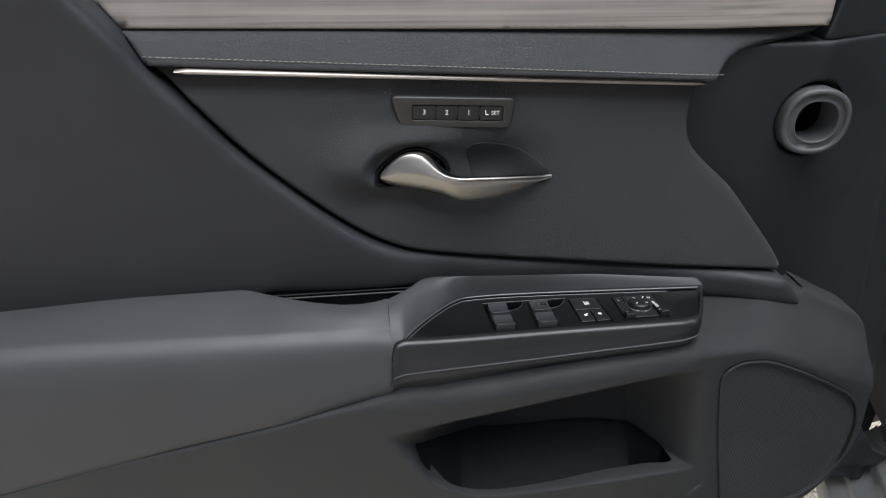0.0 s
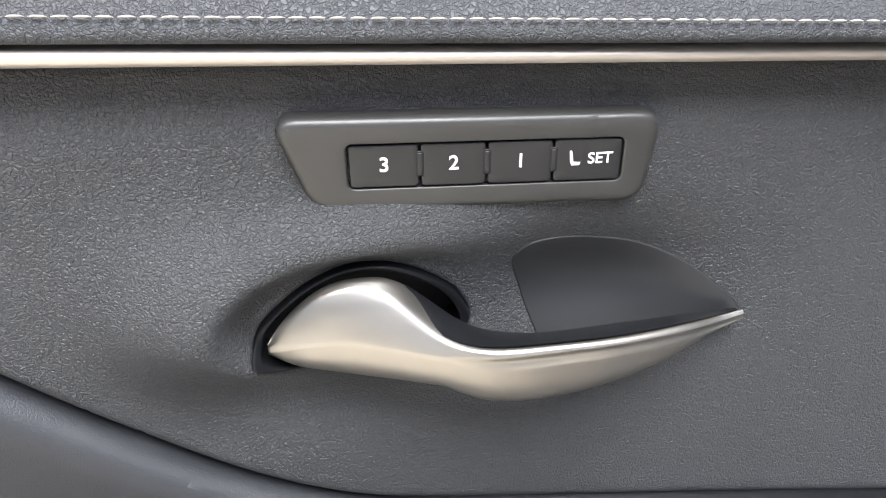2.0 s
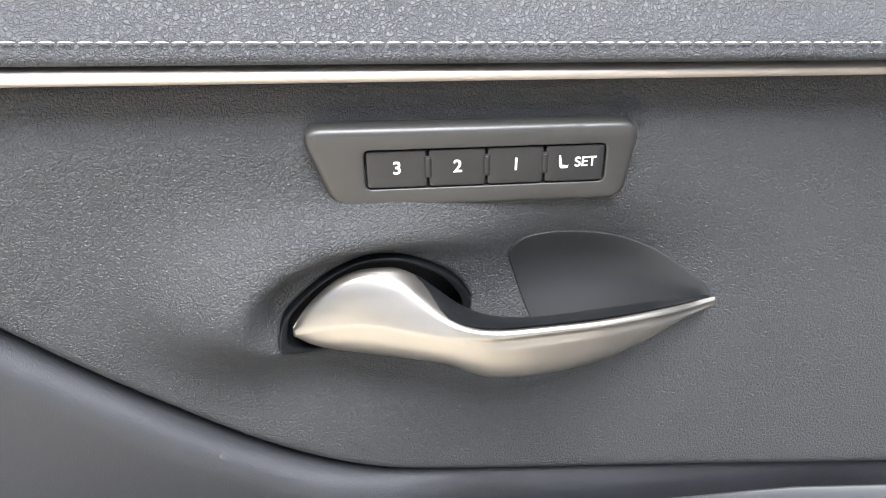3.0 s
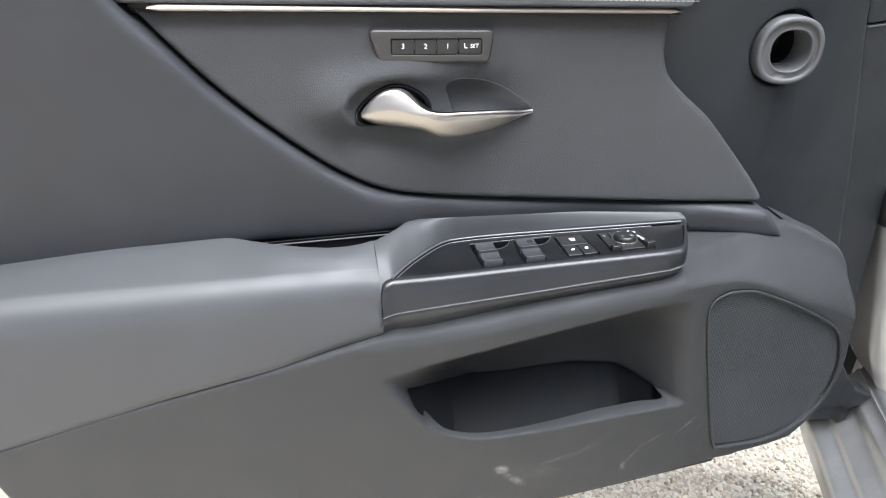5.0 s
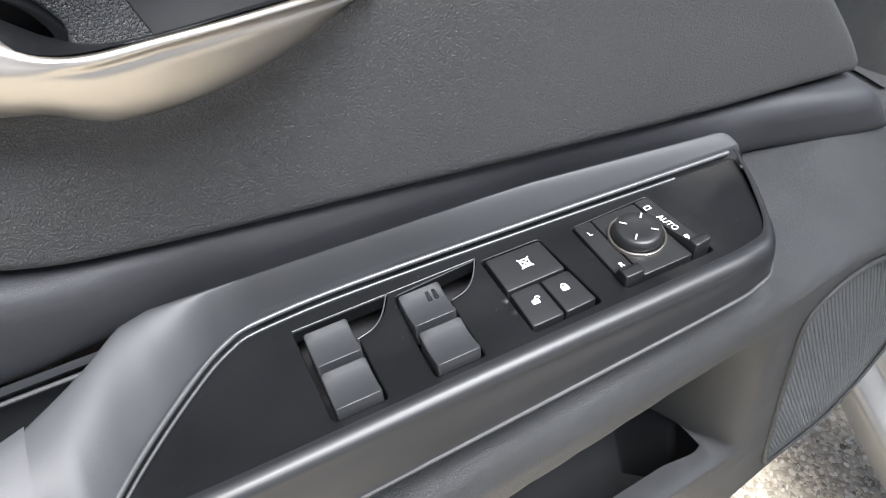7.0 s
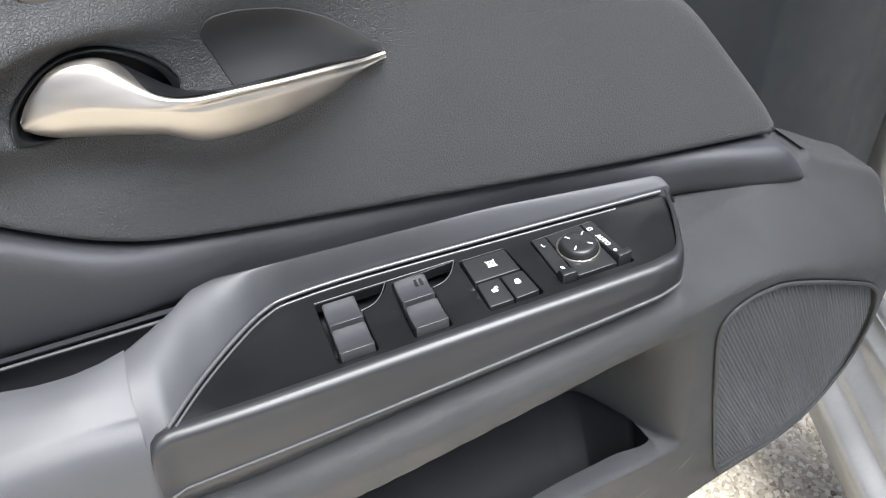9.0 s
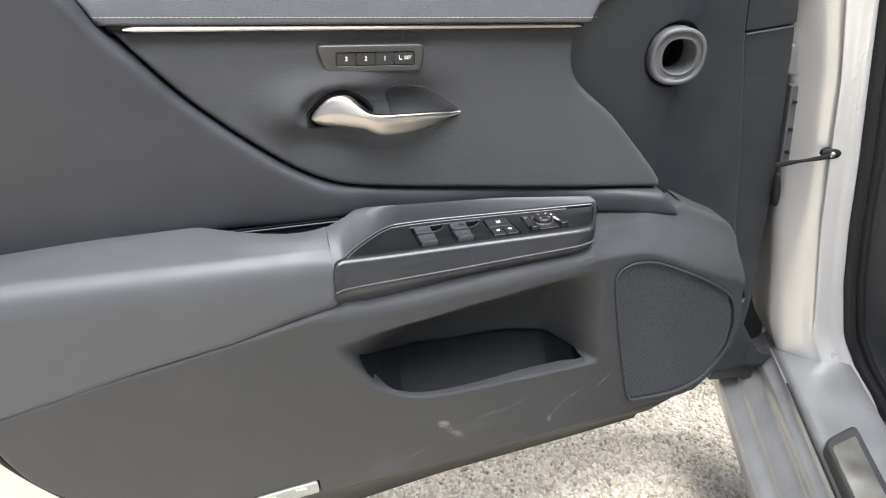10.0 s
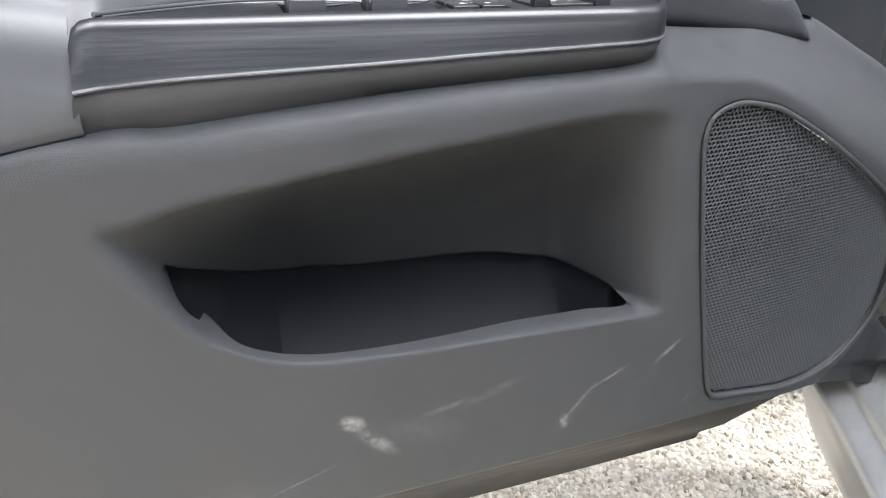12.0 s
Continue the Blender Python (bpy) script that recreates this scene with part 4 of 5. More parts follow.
        mk.append(bar(kx + 0.0052 * math.cos(a), ky + 0.0052 * math.sin(a), kx + 0.0084 * math.cos(a), ky + 0.0084 * math.sin(a), 0.0006))
    mark("knob_marks", mk)
    zt = Z_SW + 0.0015
    flat = pose(0, 0, 0, -4.6, 0, 0)
    writing("legend", "L", SWITCH(0.1722, -0.0335, zt), 0.0036, WHITE, face, flat, "white printed letter")
    writing("legend", "R", SWITCH(0.1735, -0.0550, zt), 0.0036, WHITE, face, flat, "white printed letter")
    writing("legend", "AUTO", SWITCH(0.2060, -0.0440, zt), 0.0042, WHITE, face, flat @ pose(0, 0, 0, 0, 0, -84), "white printed word")
    cx, cy = 0.2040, -0.0320
    mark("mirror_symbol", [bar(cx - 0.0014, cy - 0.001, cx - 0.0014, cy + 0.001, w), bar(cx + 0.0014, cy - 0.001, cx + 0.0014, cy + 0.001, w), bar(cx - 0.0016, cy + 0.001, cx + 0.0016, cy + 0.001, w), bar(cx - 0.0016, cy - 0.001, cx + 0.0016, cy - 0.001, w)])
    cx, cy = 0.2078, -0.0545
    mark("folded_symbol", [bar(cx - 0.001, cy, cx + 0.001, cy, 0.0018), bar(cx, cy - 0.0018, cx + 0.0006, cy, w)])


# ---- seat memory switch ----
def build_memory():
    plate_o = rounded([(-0.0500, 0.9524), (-0.0410, 0.9229), (0.0600, 0.9171), (0.0630, 0.9464)], 0.0075, 7)
    key_o = [(-0.0302, 0.9438), (0.0513, 0.9396), (0.0517, 0.9252), (-0.0302, 0.9296)]
    y0 = lambda u: -0.0075 - 0.03 * u
    plate = patch("memory_switch", plate_o, lambda u, v: 0.0052 + y0(u) + 0.0008 * np.clip((v - 0.936) / 0.012, -1, 1), PLATE, door, "grey seat memory switch plate", roll=0.0026, skirt=0.01, step=0.0035, holes=[rounded(key_o, 0.0022, 5)], hole_roll=0.0006)
    patch("switch_well", rounded([(-0.031, 0.9448), (0.0525, 0.9405), (0.0525, 0.924), (-0.031, 0.9285)], 0.001, 3), lambda u, v: 0.0005 + y0(u), VOID, plate, roll=0.0005, skirt=0.003, step=0.006)
    turn = pose(0, 0, 0, 90, 0, 0)
    lean = pose(0, 0, 0, 0, 0.8, 0) @ turn
    cuts = [-0.0299, -0.0095, 0.0101, 0.0300, 0.0513]
    for k, text in enumerate(("3", "2", "1", "SET")):
        a, b = cuts[k] + 0.0003, cuts[k + 1] - 0.0003
        zt, zb = lambda x: 0.9419 - 0.050 * x, lambda x: 0.9282 - 0.053 * x
        o = rounded([(a, zb(a) + 0.0003), (b, zb(b) + 0.0003), (b, zt(b) - 0.0003), (a, zt(a) - 0.0003)], 0.0012, 4)
        mid = (a + b) / 2
        patch("memory_button", o, lambda u, v: 0.0047 + y0(u), BUTTON_DARK, plate, "black push button", roll=0.0006, skirt=0.004, step=0.003)
        zc = (zt(mid) + zb(mid)) / 2
        at = (mid + (0.0036 if k == 3 else 0.0), -(0.0048 + y0(mid)) - 0.0001, zc + 0.0004)
        writing("legend", text, at, 0.0062 if k < 3 else 0.0049, WHITE, plate, lean, "white printed legend")
        if k < 3:
            e = b + 0.0003
            for half, tall, rise, mat in ((0.0012, 0.0039, 0.0049, VOID), (0.0008, 0.0034, 0.0052, BUTTON_DARK)):
                bar_o = rounded([(e - half, zc - tall), (e + half, zc - tall), (e + half, zc + tall), (e - half, zc + tall)], 0.0006, 4)
                patch("button_divider", bar_o, lambda u, v, r=rise: r + y0(u), mat, plate, roll=0.0003, skirt=0.003, step=0.003)
    x, z, y = 0.0366, 0.9340, -(0.0048 + y0(0.0366)) - 0.0002
    seat = [(-0.0016, 0.0024), (-0.0010, 0.0024), (-0.0005, -0.0008), (0.0014, -0.0011), (0.0016, -0.0005), (0.0012, -0.0019), (-0.0008, -0.0019), (-0.0013, -0.0010)]
    seat = [(x + 1.15 * a, z - 0.0002 + 1.1 * c) for a, c in seat]
    part("seat_symbol", [(a, y, c) for a, c in seat], [(0, 1, 2, 7), (2, 3, 5, 6), (3, 4, 5), (2, 6, 7)], WHITE, plate, "white printed seat symbol", smooth=False)


# ---- inner door handle ----
def build_handle():
    c = HANDLE.mean(0)
    bez, inner = c + (HANDLE - c) * 1.004, c + (HANDLE - c) * 0.915
    holder = patch("handle_bezel", bez, lambda u, v: -y_upper(u, v) + 0.0022, GLOSS, door, "black bezel round the handle pivot", roll=0.0010, skirt=0.012, step=0.003, holes=[inner], hole_roll=0.0008)
    patch("handle_cavity", c + (HANDLE - c) * 0.99, lambda u, v: -y_upper(u, v) - 0.012, VOID, holder, roll=0.001, skirt=0.002, step=0.005)
    cup = chain(curve([(0.0340, 0.8560), (0.0276, 0.8721), (0.0238, 0.8841), (0.0211, 0.8933), (0.0218, 0.8983), (0.0262, 0.9022), (0.0327, 0.9031), (0.0401, 0.9028), (0.0495, 0.9012), (0.061, 0.8985), (0.073, 0.8935),
                       (0.0836, 0.8873), (0.0926, 0.8803), (0.0998, 0.8740), (0.1030, 0.8686)]), curve([(0.1030, 0.8686), (0.090, 0.862), (0.06, 0.855), (0.034, 0.856)]))
    edge = cup.mean(0) + (cup - cup.mean(0)) * 1.008
    patch("cup_joint", edge, lambda u, v: -y_upper(u, v) + 0.0003, VOID, holder, roll=0.0003, skirt=0.002, step=0.005)
    patch("handle_cup", cup, lambda u, v: -y_upper(u, v) + 0.0006, CUP, holder, "smooth dark insert behind the lever", roll=0.0005, skirt=0.004, step=0.004)
    # lever: columns along x of the rear top edge, the ridge, the crest of the lower face and the lower edge
    k = [-0.0595, -0.055, -0.049, -0.042, -0.035, -0.028, -0.022, -0.0165, -0.011, -0.005, 0.002, 0.012, 0.028, 0.050, 0.072, 0.090, 0.102]
    cols = {"f": [-0.0030, -0.0055, -0.0080, -0.0095, -0.0110, -0.0125, -0.0135, -0.0145, -0.0155, -0.0165, -0.0175, -0.0182, -0.0180, -0.0157, -0.0098, -0.0018, 0.0025],
            "zt": [0.8800, 0.8868, 0.8930, 0.8982, 0.9007, 0.9011, 0.9001, 0.8970, 0.8920, 0.8862, 0.8800, 0.8748, 0.8728, 0.8735, 0.8738, 0.8724, 0.8712],
            "yt": [-0.0020, -0.0015, -0.0015, -0.0015, -0.0015, -0.0015, -0.0010, -0.0005, 0.0, 0.0, 0.0, 0.0, -0.0010, -0.0010, 0.0, 0.0025, 0.0045],
            "zr": [0.8795, 0.8860, 0.8918, 0.8966, 0.8990, 0.8992, 0.8972, 0.8934, 0.8888, 0.8846, 0.8820, 0.8806, 0.8803, 0.8790, 0.8764, 0.8725, 0.8711],
            "yr": [-0.0022, -0.0030, -0.0042, -0.0050, -0.0055, -0.0060, -0.0072, -0.0090, -0.0112, -0.0137, -0.0155, -0.0164, -0.0164, -0.0142, -0.0085, -0.0008, 0.0030],
            "zl": [0.8780, 0.8800, 0.8825, 0.8840, 0.8845, 0.8838, 0.8826, 0.8812, 0.8800, 0.8788, 0.8778, 0.8766, 0.8766, 0.8756, 0.8730, 0.8696, 0.8694],
            "zb": [0.8752, 0.8722, 0.8706, 0.8696, 0.8688, 0.8680, 0.8672, 0.8663, 0.8654, 0.8640, 0.8604, 0.8570, 0.8561, 0.8576, 0.8610, 0.8655, 0.8676]}
    xs = np.concatenate([np.linspace(-0.0595, -0.056, 5), np.linspace(-0.0545, 0.098, 60), [0.0995, 0.101, 0.102]])
    c_ = {key: flow(xs, k, v) for key, v in cols.items()}
    rows, back = [], []
    for n_, x in enumerate(xs):
        f, zt, yt, zr, yr, zl, zb = (float(c_[q][n_]) for q in ("f", "zt", "yt", "zr", "yr", "zl", "zb"))
        bar_ = float(smooth((x + 0.006) / 0.022) * smooth((0.104 - x) / 0.02))
        deep = max(0.002, min(0.012, yt - f + 0.001))
        prof = [(yt + 0.002 * (1 - bar_), zt - 0.0015), (yt, zt), (0.5 * yt + 0.5 * yr, 0.45 * zt + 0.55 * zr + 0.0006 * (1 - bar_)), (yr + 0.0006 * bar_, zr), (0.45 * yr + 0.55 * f - 0.0004 * bar_, 0.5 * (zr + zl) + 0.0006),
                (f + 0.0003 + 0.0002 * bar_, zl + 0.0015), (f + 0.0010 * bar_, zl), (f, zl - 0.0010 * bar_ - 0.10 * (zl - zb)), (f + 0.0006, 0.5 * zl + 0.5 * zb), (f + 0.0026, 0.18 * zl + 0.82 * zb), (f + 0.0052, zb),
                (f + 0.5 * deep + 0.002, zb + 0.0010), (f + deep, 0.65 * zb + 0.35 * zt), (yt + 0.001, 0.3 * zb + 0.7 * zt - 0.0005)]
        rows.append([(x, y, z) for y, z in curve(prof, 3, closed=True)])
        if -0.017 < x < 0.100:
            w = float(smooth((x + 0.017) / 0.012))
            p0, p1, p2 = (yt + 0.001, zt + 0.0004), (0.5 * yt + 0.5 * yr, 0.45 * zt + 0.55 * zr + 0.0011), (yr + 0.0010, zr + 0.0006)
            back.append([(x, p0[0] + (q[0] - p0[0]) * w, p0[1] + (q[1] - p0[1]) * w) for q in (p0, (0.5 * (p0[0] + p1[0]), 0.5 * (p0[1] + p1[1]) + 0.0002), p1, (0.5 * (p2[0] + p1[0]), 0.5 * (p2[1] + p1[1]) + 0.0002), p2)])
    loft("handle_lever", [[tuple(np.mean(rows[0], 0))] * len(rows[0])] + rows + [[tuple(np.mean(rows[-1], 0))] * len(rows[0])], METAL, holder, "satin nickel pull lever", closed=True)
    # dark sheet over the metal, in place of the leather mirrored there
    loft("lever_dark_reflection", back, GLOSS, holder, "dark sheet on the lever rear for its reflection of the leather")


# ---- painted door shell and seals ----
def build_shell():
    outer = curve([(-0.66, 0.98), (-0.64, 0.65), (-0.60, 0.42), (-0.52, 0.28), (-0.38, 0.215), (-0.28, 0.235), (-0.225, 0.29), (-0.19, 0.36)])
    outline = chain(outer, [(0.0, 0.37), (0.5, 0.39), (0.60, 0.45), (0.45, 0.70), (0.2, 1.0), (-0.66, 1.0)])

    def press(u, v):
        """Pressed ridge, drain dimples and a step in the sheet."""
        p = np.stack([u, v], 1)
        r = 0.008 * np.exp(-((distance([(-0.447, 0.405), (-0.378, 0.404)], p, False) / 0.008) ** 2))
        for x, z in ((-0.477, 0.447), (-0.462, 0.432)):
            r = r - 0.006 * np.exp(-(((u - x) ** 2 + (v - z) ** 2) / 0.005**2))
        return r - 0.005 * smooth((0.482 - v) / 0.006) * smooth((-0.424 - u - (0.482 - v) * 0.8) / 0.012)

    patch("door_shell", outline, lambda u, v: -0.062 + 0.082 * smooth(-(u + 0.16) / 0.12) * smooth((0.70 - v) / 0.08) + press(u, v), SILVER, door, "silver painted door shell", roll=0.012, skirt=0.05, step=0.006)
    run = curve([(-0.50, 0.60), (-0.462, 0.545), (-0.438, 0.493), (-0.404, 0.442), (-0.371, 0.408), (-0.30, 0.372), (-0.22, 0.350), (-0.15, 0.340)])
    tube("door_seal", [(x, -0.018, z + 0.004) for x, z in run], 0.005, RUBBER, door, "black rubber door seal", n=8)
    edge = curve([(-0.428, 0.631), (-0.411, 0.578), (-0.390, 0.534), (-0.345, 0.486), (-0.289, 0.452), (-0.224, 0.434), (-0.10, 0.437), (0.01, 0.444), (0.11, 0.450), (0.22, 0.4545), (0.28, 0.454), (0.35, 0.4485), (0.43, 0.441)])
    rows = []
    for x, z in edge:
        y = float(y_low_base(x))
        rows.append([(x, y + 0.006, z - 0.001), (x, y + 0.020, z - 0.004), (x, y + 0.05, z + 0.01)])
    loft("panel_edge", rows, RUBBER, door)
    # dark sill flap below the card; its black covers rubber and the underside's shade
    rows = []
    for x in np.linspace(-0.25, 0.442, 34):
        y = float(y_low_base(x)) + 0.05 * float(smooth((x - 0.44) / 0.10))
        zt = interp(x, [-0.25, -0.20, -0.14, 0.055, 0.24, 0.33, 0.46, 0.555], [0.436, 0.428, 0.431, 0.443, 0.451, 0.447, 0.437, 0.345])
        zb = interp(x, [-0.25, -0.14, -0.072, 0.1, 0.314, 0.555], [0.36, 0.215, 0.21, 0.240, 0.262, 0.290])
        rows.append([(x, y + 0.012, zt), (x, y + 0.016, zt - 0.012), (x, 0.035, 0.3 * zt + 0.7 * zb), (x, 0.066, zb + 0.012), (x, 0.070, zb), (x, 0.09, zb + 0.004)])
    loft("bottom_seal", rows, RUBBER, door, "black strip along the door bottom, rubber with the shaded underside")
    back = chain([(-0.60, 0.30), (0.60, 0.29), (0.69, 0.33), (0.62, 0.93), (0.58, 1.07), (-0.60, 1.07)])
    patch("outer_skin", back, lambda u, v: -0.16 + 0 * u, SILVER, door, roll=0.03, skirt=0.02, step=0.05)


# ---- car body beside the door ----
AX, PX = np.array((-0.380, -0.925)), np.array((0.925, -0.380))
SILL0 = np.array((0.634, 0.091))


def build_body():
    prof = [(0.07, 0.10), (0.03, 0.17), (0.008, 0.225), (0.0, 0.252), (0.0015, 0.262), (0.006, 0.267), (0.024, 0.276), (0.0275, 0.280), (0.029, 0.285), (0.032, 0.289), (0.052, 0.306), (0.055, 0.316), (0.058, 0.324), (0.063, 0.328), (0.070, 0.335), (0.073, 0.343), (0.0755, 0.341), (0.078, 0.343), (0.082, 0.349), (0.10, 0.353), (0.19, 0.356), (0.21, 0.30)]
    pr = curve(prof, 3)
    rows = []
    for a in np.linspace(-0.10, 1.3, 24):
        rows.append([(*(SILL0 + AX * a + PX * p), z - 0.012 * max(0, -a) * 4) for p, z in pr])
    loft("sill", rows, SILVER_DULL, car, "dusty grey painted door sill")
    line = [(*(SILL0 + AX * a + PX * 0.0755), 0.3425) for a in np.linspace(0.05, 1.3, 12)]
    tube("sill_seal", line, 0.0022, RUBBER, car)
    # scuff plate
    o = rounded([(0.632, -0.125), (0.705, -0.107), (0.42, -0.80), (0.347, -0.82)], 0.018, 6)
    sc = patch("scuff_plate", o, lambda u, v: 0.366 + 0 * u, CARPET, car, "dark plastic scuff plate", roll=0.006, skirt=0.02, step=0.02, place=TOP)
    o = rounded([(0.631, -0.142), (0.682, -0.131), (0.416, -0.78), (0.365, -0.79)], 0.006, 5)
    patch("scuff_insert", o, lambda u, v: 0.369 + 0 * u, STEEL, sc, "brushed metal insert", roll=0.0015, skirt=0.003, step=0.02, place=TOP)
    # dark plastic cover at the foot of the pillar, and hinge hardware above it
    o = [(0.606, 0.467), (0.6398, 0.4122), (0.6718, 0.365), (0.7082, 0.3465), (0.6869, 0.3313), (0.6808, 0.2941), (0.598, 0.302), (0.592, 0.40)]
    patch("pillar_cover", rounded(o, 0.004, 4), lambda u, v: -0.088 + 0.006 * smooth((u - 0.655) / 0.01) - 0.008 * smooth((0.33 - v) / 0.004), TRIM_DARK, car, "dark plastic cover at the pillar foot", roll=0.003, skirt=0.03, step=0.006)
    o = rounded([(0.640, 0.822), (0.653, 0.820), (0.673, 0.690), (0.657, 0.688)], 0.005, 5)
    bk = patch("hinge_bracket", o, lambda u, v: -0.128 + 0 * u, SEAL, car, "grey painted hinge bracket", roll=0.0025, skirt=0.02, step=0.004)
    for z in (0.795, 0.752, 0.715):
        x = 0.647 + (0.822 - z) * 0.13
        patch("bolt_head", [(x + 0.0028 * math.cos(w), z + 0.0028 * math.sin(w)) for w in np.arange(6) * math.pi / 3], lambda u, v: -0.122 + 0 * u, RUBBER, bk, "dark bolt head", roll=0.001, skirt=0.006, step=0.003)
    o = rounded([(0.617, 0.880), (0.635, 0.879), (0.648, 0.833), (0.632, 0.834)], 0.006, 5)
    patch("pillar_plug", o, lambda u, v: -0.130 + 0 * u, SILVER_DULL, car, "pale plastic plug in the door gap", roll=0.004, skirt=0.02, step=0.004)
    o = [(0.663 + 0.007 * math.cos(w) - 0.012 * math.sin(w) * 0.5, 0.650 + 0.030 * math.sin(w)) for w in np.arange(20) * math.pi / 10]
    patch("cable_grommet", o, lambda u, v: -0.124 + 0 * u, RUBBER, car, "black rubber cable grommet", roll=0.006, skirt=0.02, step=0.004)
    # cabin behind the door opening
    span = np.linspace(0.05, 1.5, 6)
    rows = [[(*(SILL0 + AX * a + PX * p), z) for p, z in ((0.19, 0.34), (0.24, 0.28), (0.9, 0.28), (1.5, 0.35), (1.55, 0.9))] for a in span]
    lining = loft("cabin_lining", rows, CARPET, car, "dark cabin floor and far door")
    rows = [[(*(SILL0 + AX * a + PX * p), z) for p, z in ((1.35, 1.36), (0.9, 1.44), (0.46, 1.41), (0.36, 1.33), (0.35, 1.36), (0.47, 1.45), (0.9, 1.48))] for a in span[1:]]
    loft("roof", rows, SILVER, car, "silver painted roof")
    rows = [[(*(SILL0 + AX * 0.06 + PX * p), z) for p in (0.3, 0.8, 1.5)] for z in (0.3, 0.8, 0.95)]
    loft("dashboard_end", rows, CARPET, lining)
    for name, a0, a1 in (("rear_pillar", 1.36, 1.50),):
        q = lambda a, p, z: (*(SILL0 + AX * a + PX * p), z)
        rows = [[q(a0, p, z), q(a1, p, z), q(a1, p + 0.06, z), q(a0, p + 0.06, z)] for p, z in ((0.10, 0.33), (0.14, 0.8), (0.24, 1.15), (0.38, 1.40))]
        loft(name, rows, SILVER, car, "silver painted middle pillar", closed=True, caps=True)
    rows = [[q(1.36, p, z), q(1.50, p, z), q(1.50, p + 0.05, z), q(1.36, p + 0.05, z)] for p, z in ((1.52, 0.88), (1.46, 1.15), (1.32, 1.38))]
    loft("far_pillar", rows, SILVER, car, closed=True, caps=True)
    # pillar
    zs = [1.15, 1.06, 0.96, 0.84, 0.71, 0.60, 0.50, 0.40, 0.345, 0.30, 0.25]
    left = [0.588, 0.606, 0.622, 0.650, 0.667, 0.684, 0.702, 0.715, 0.730, 0.752, 0.775]
    right = [0.672, 0.684, 0.699, 0.720, 0.743, 0.760, 0.777, 0.800, 0.822, 0.845, 0.86]
    flare = [0, 0, 0, 0, 0, 0, 0.004, 0.012, 0.030, 0.060, 0.08]
    rows, strip, inner = [], [], []
    tz = np.linspace(1.15, 0.25, 46)
    for z in tz:
        L, R, fl = (interp(-z, [-v for v in zs], k) for k in (left, right, flare))
        y = lambda x: 0.084 - 0.28 * (x - 0.70) - fl
        m = 0.55 * L + 0.45 * R
        pts = [(L + 0.03, y(L) + 0.16), (L + 0.004, y(L) + 0.075), (L - 0.004, y(L) + 0.050), (L + 0.006, y(L) + 0.028), (L + 0.020, y(L + 0.02) + 0.011), (L + 0.033, y(L + 0.033) + 0.001), (m, y(m) - 0.005), (R - 0.022, y(R - 0.022) - 0.004), (R - 0.012, y(R - 0.012) - 0.008), (R, y(R) - 0.003), (R + 0.012, y(R) + 0.02)]
        rows.append([(a, b, z) for a, b in curve(pts, 3)])
        w = 0.038
        pts = [(R - 0.002, y(R) + 0.006), (R + 0.002, y(R) - 0.008), (R + 0.010, y(R) - 0.014), (R + 0.018, y(R) - 0.010), (R + 0.022, y(R) - 0.004), (R + 0.028, y(R) - 0.012), (R + w, y(R) - 0.010), (R + w + 0.004, y(R) + 0.004)]
        strip.append([(a, b, z) for a, b in curve(pts, 3)])
        pts = [(R + w, y(R) + 0.004), (R + w + 0.02, y(R) - 0.004), (R + 0.12, y(R) - 0.06), (R + 0.30, y(R) - 0.16), (R + 0.6, y(R) - 0.25)]
        inner.append([(a, b, z) for a, b in curve(pts, 3)])
    loft("pillar", rows, SILVER, car, "silver painted front pillar")
    loft("weatherstrip", strip, RUBBER, car, "black rubber door weatherstrip")
    loft("footwell_trim", inner, CARPET, car, "dark footwell side trim")
    # fender edge and hinge cavity behind the pillar, its shade a black sheet
    rows = [[(0.56 + 0.02 * (1 - z), 0.30, z), (0.66 + 0.08 * (1 - z), 0.26, z), (0.80, 0.22, z)] for z in (0.2, 0.6, 1.1)]
    loft("hinge_cavity", rows, RUBBER, car)
    for z in (0.76, 0.42):
        rows = []
        for zz in np.linspace(z - 0.05, z + 0.05, 8):
            rows.append([(0.655 + 0.006 * math.cos(a), 0.165 + 0.012 * math.sin(a), zz) for a in np.arange(10) * math.pi / 5])
        loft("hinge", rows, SILVER_DULL, car, "painted steel door hinge", closed=True, caps=True)
    # check strap
    a, b = Vector((0.622, 0.100, 0.7090)), Vector((0.690, 0.072, 0.7275))
    side = Vector((0, 0, 1))
    rows = []
    for t in np.linspace(0, 1, 8):
        c = a.lerp(b, t)
        h_ = 0.0035 + 0.0008 * math.sin(t * 9)
        rows.append([c + side * h_, c + Vector((-0.0015, -0.0015, 0)), c - side * h_, c + Vector((0.002, 0.002, 0))])
    strap = loft("check_strap", rows, RUBBER, car, "thin black steel door check strap", closed=True, caps=True)
    ax = Vector((-0.27, -0.963, 0))
    sx = Vector((0.963, -0.27, 0))
    o = Vector((0.699, 0.083, 0.7275))
    for name, r, d0, d1, nn, mat in (("bracket", 0.0085, -0.004, 0.005, 18, RUBBER), ("bolt", 0.0048, 0.004, 0.0095, 6, STEEL)):
        rows = []
        for r_, d in ((r, d0), (r, d1 - 0.0012), (r * 0.88, d1), (0.0, d1)):
            rows.append([o + ax * d + (sx * math.cos(w) * (1.7 if nn > 6 else 1) + side * math.sin(w)) * r_ for w in np.arange(nn) * 2 * math.pi / nn])
        loft(name, rows, mat, strap, closed=True)


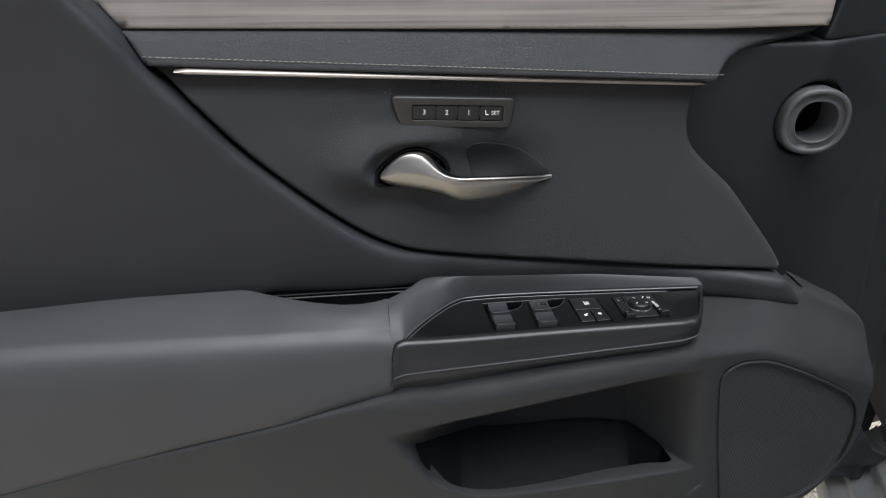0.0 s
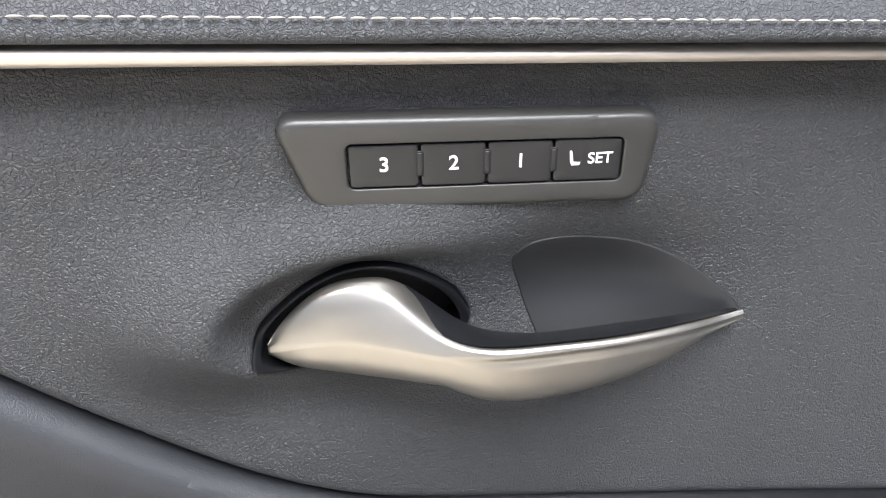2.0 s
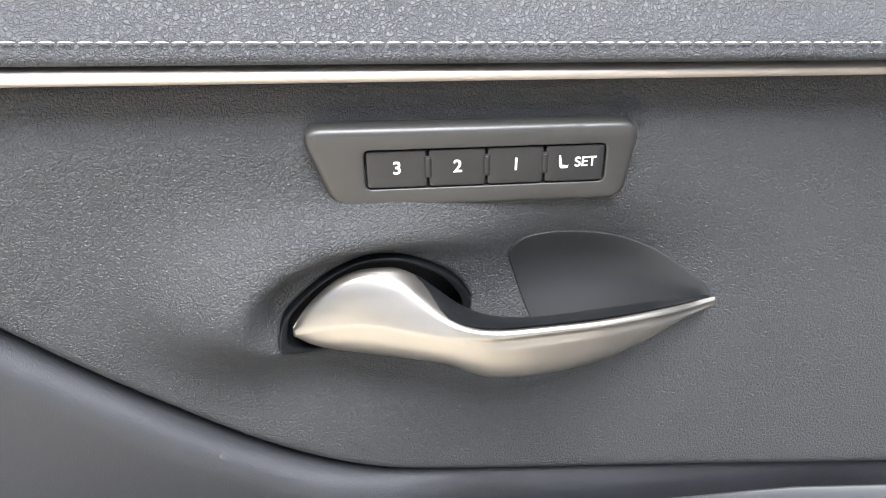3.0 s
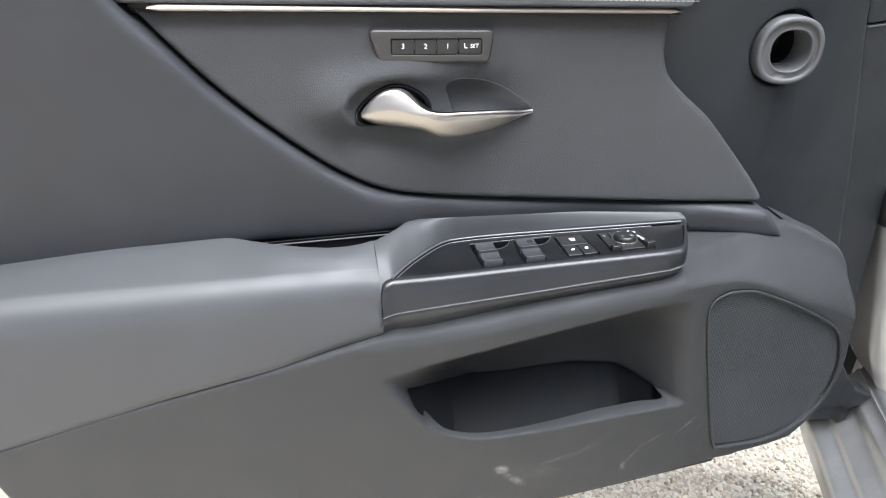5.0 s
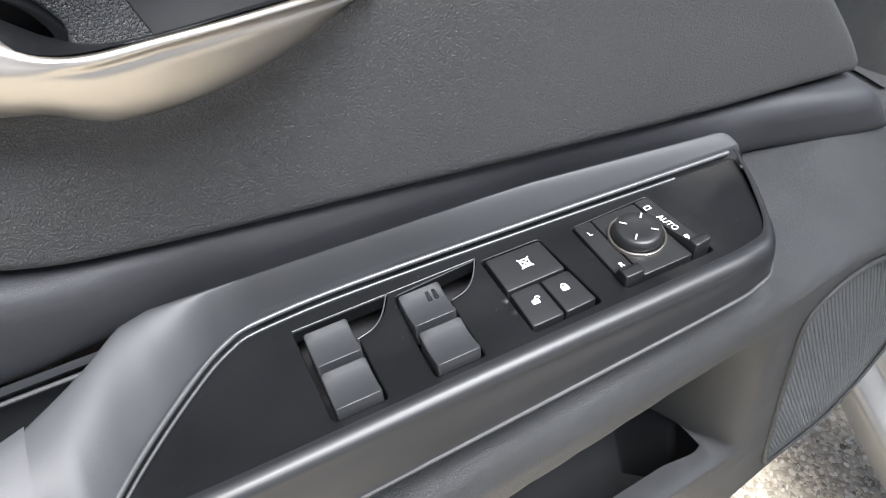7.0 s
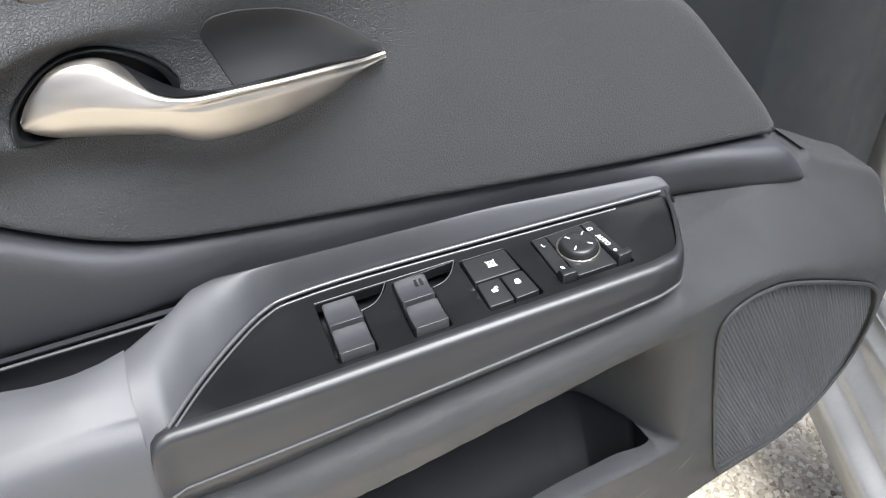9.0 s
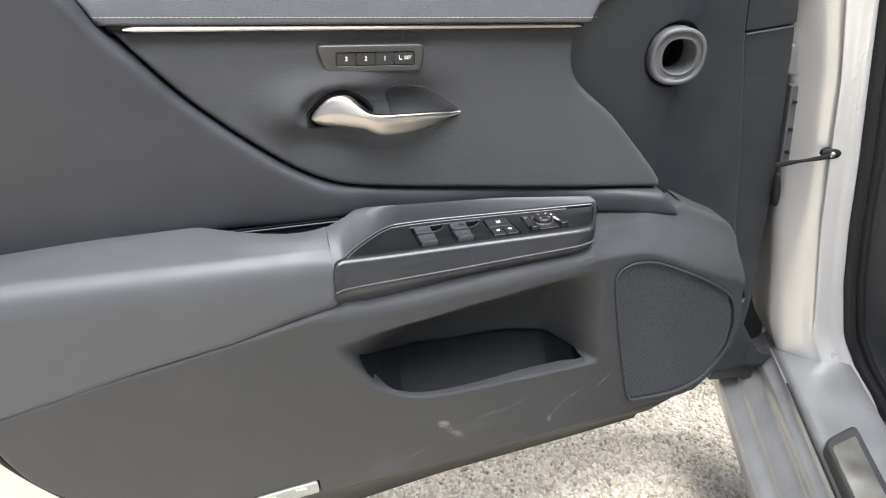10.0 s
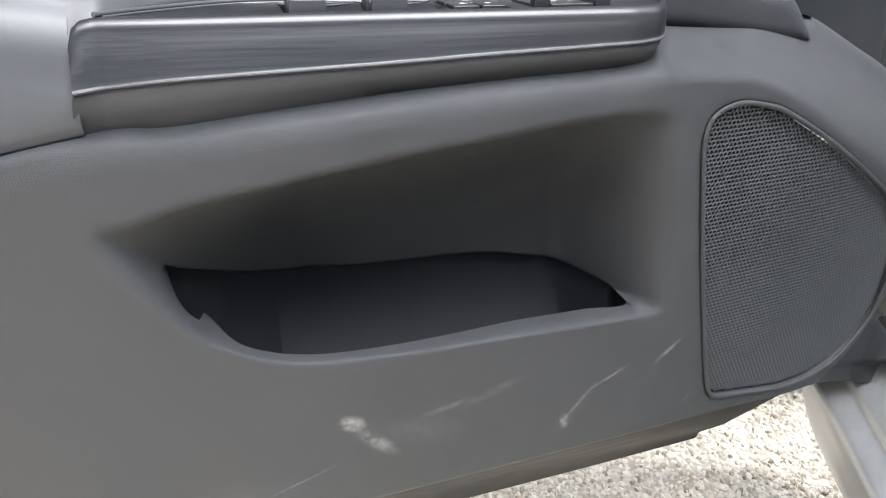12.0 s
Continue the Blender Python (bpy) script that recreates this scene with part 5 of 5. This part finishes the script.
def build_wheel():
    c, ax, up = Vector((0.90, 0.68, 0.335)), Vector((*PX, 0)), Vector((0, 0, 1))
    fw = Vector((-AX[0], -AX[1], 0))
    ring = lambda prof: [[c + ax * w + (fw * math.cos(a) + up * math.sin(a)) * r for r, w in prof] for a in np.linspace(0, 2 * math.pi, 49)]
    wheel = loft("tyre", ring([(0.22, 0.0), (0.235, -0.005), (0.29, -0.008), (0.325, 0.01), (0.3355, 0.03), (0.3355, 0.19), (0.32, 0.22), (0.22, 0.22)]), RUBBER, car, "black rubber tyre on the paving")
    loft("rim", ring([(0.222, 0.002), (0.21, 0.012), (0.19, 0.03), (0.06, 0.02), (0.0, 0.015)]), SILVER_DULL, wheel, "silver wheel rim")


build_ground()
build_wheel()
build_upper_panel()
build_rear_insert()
build_top()
build_front_trim()
build_lower_panel()
build_armrest()
build_switches()
build_memory()
build_handle()
build_shell()
build_body()
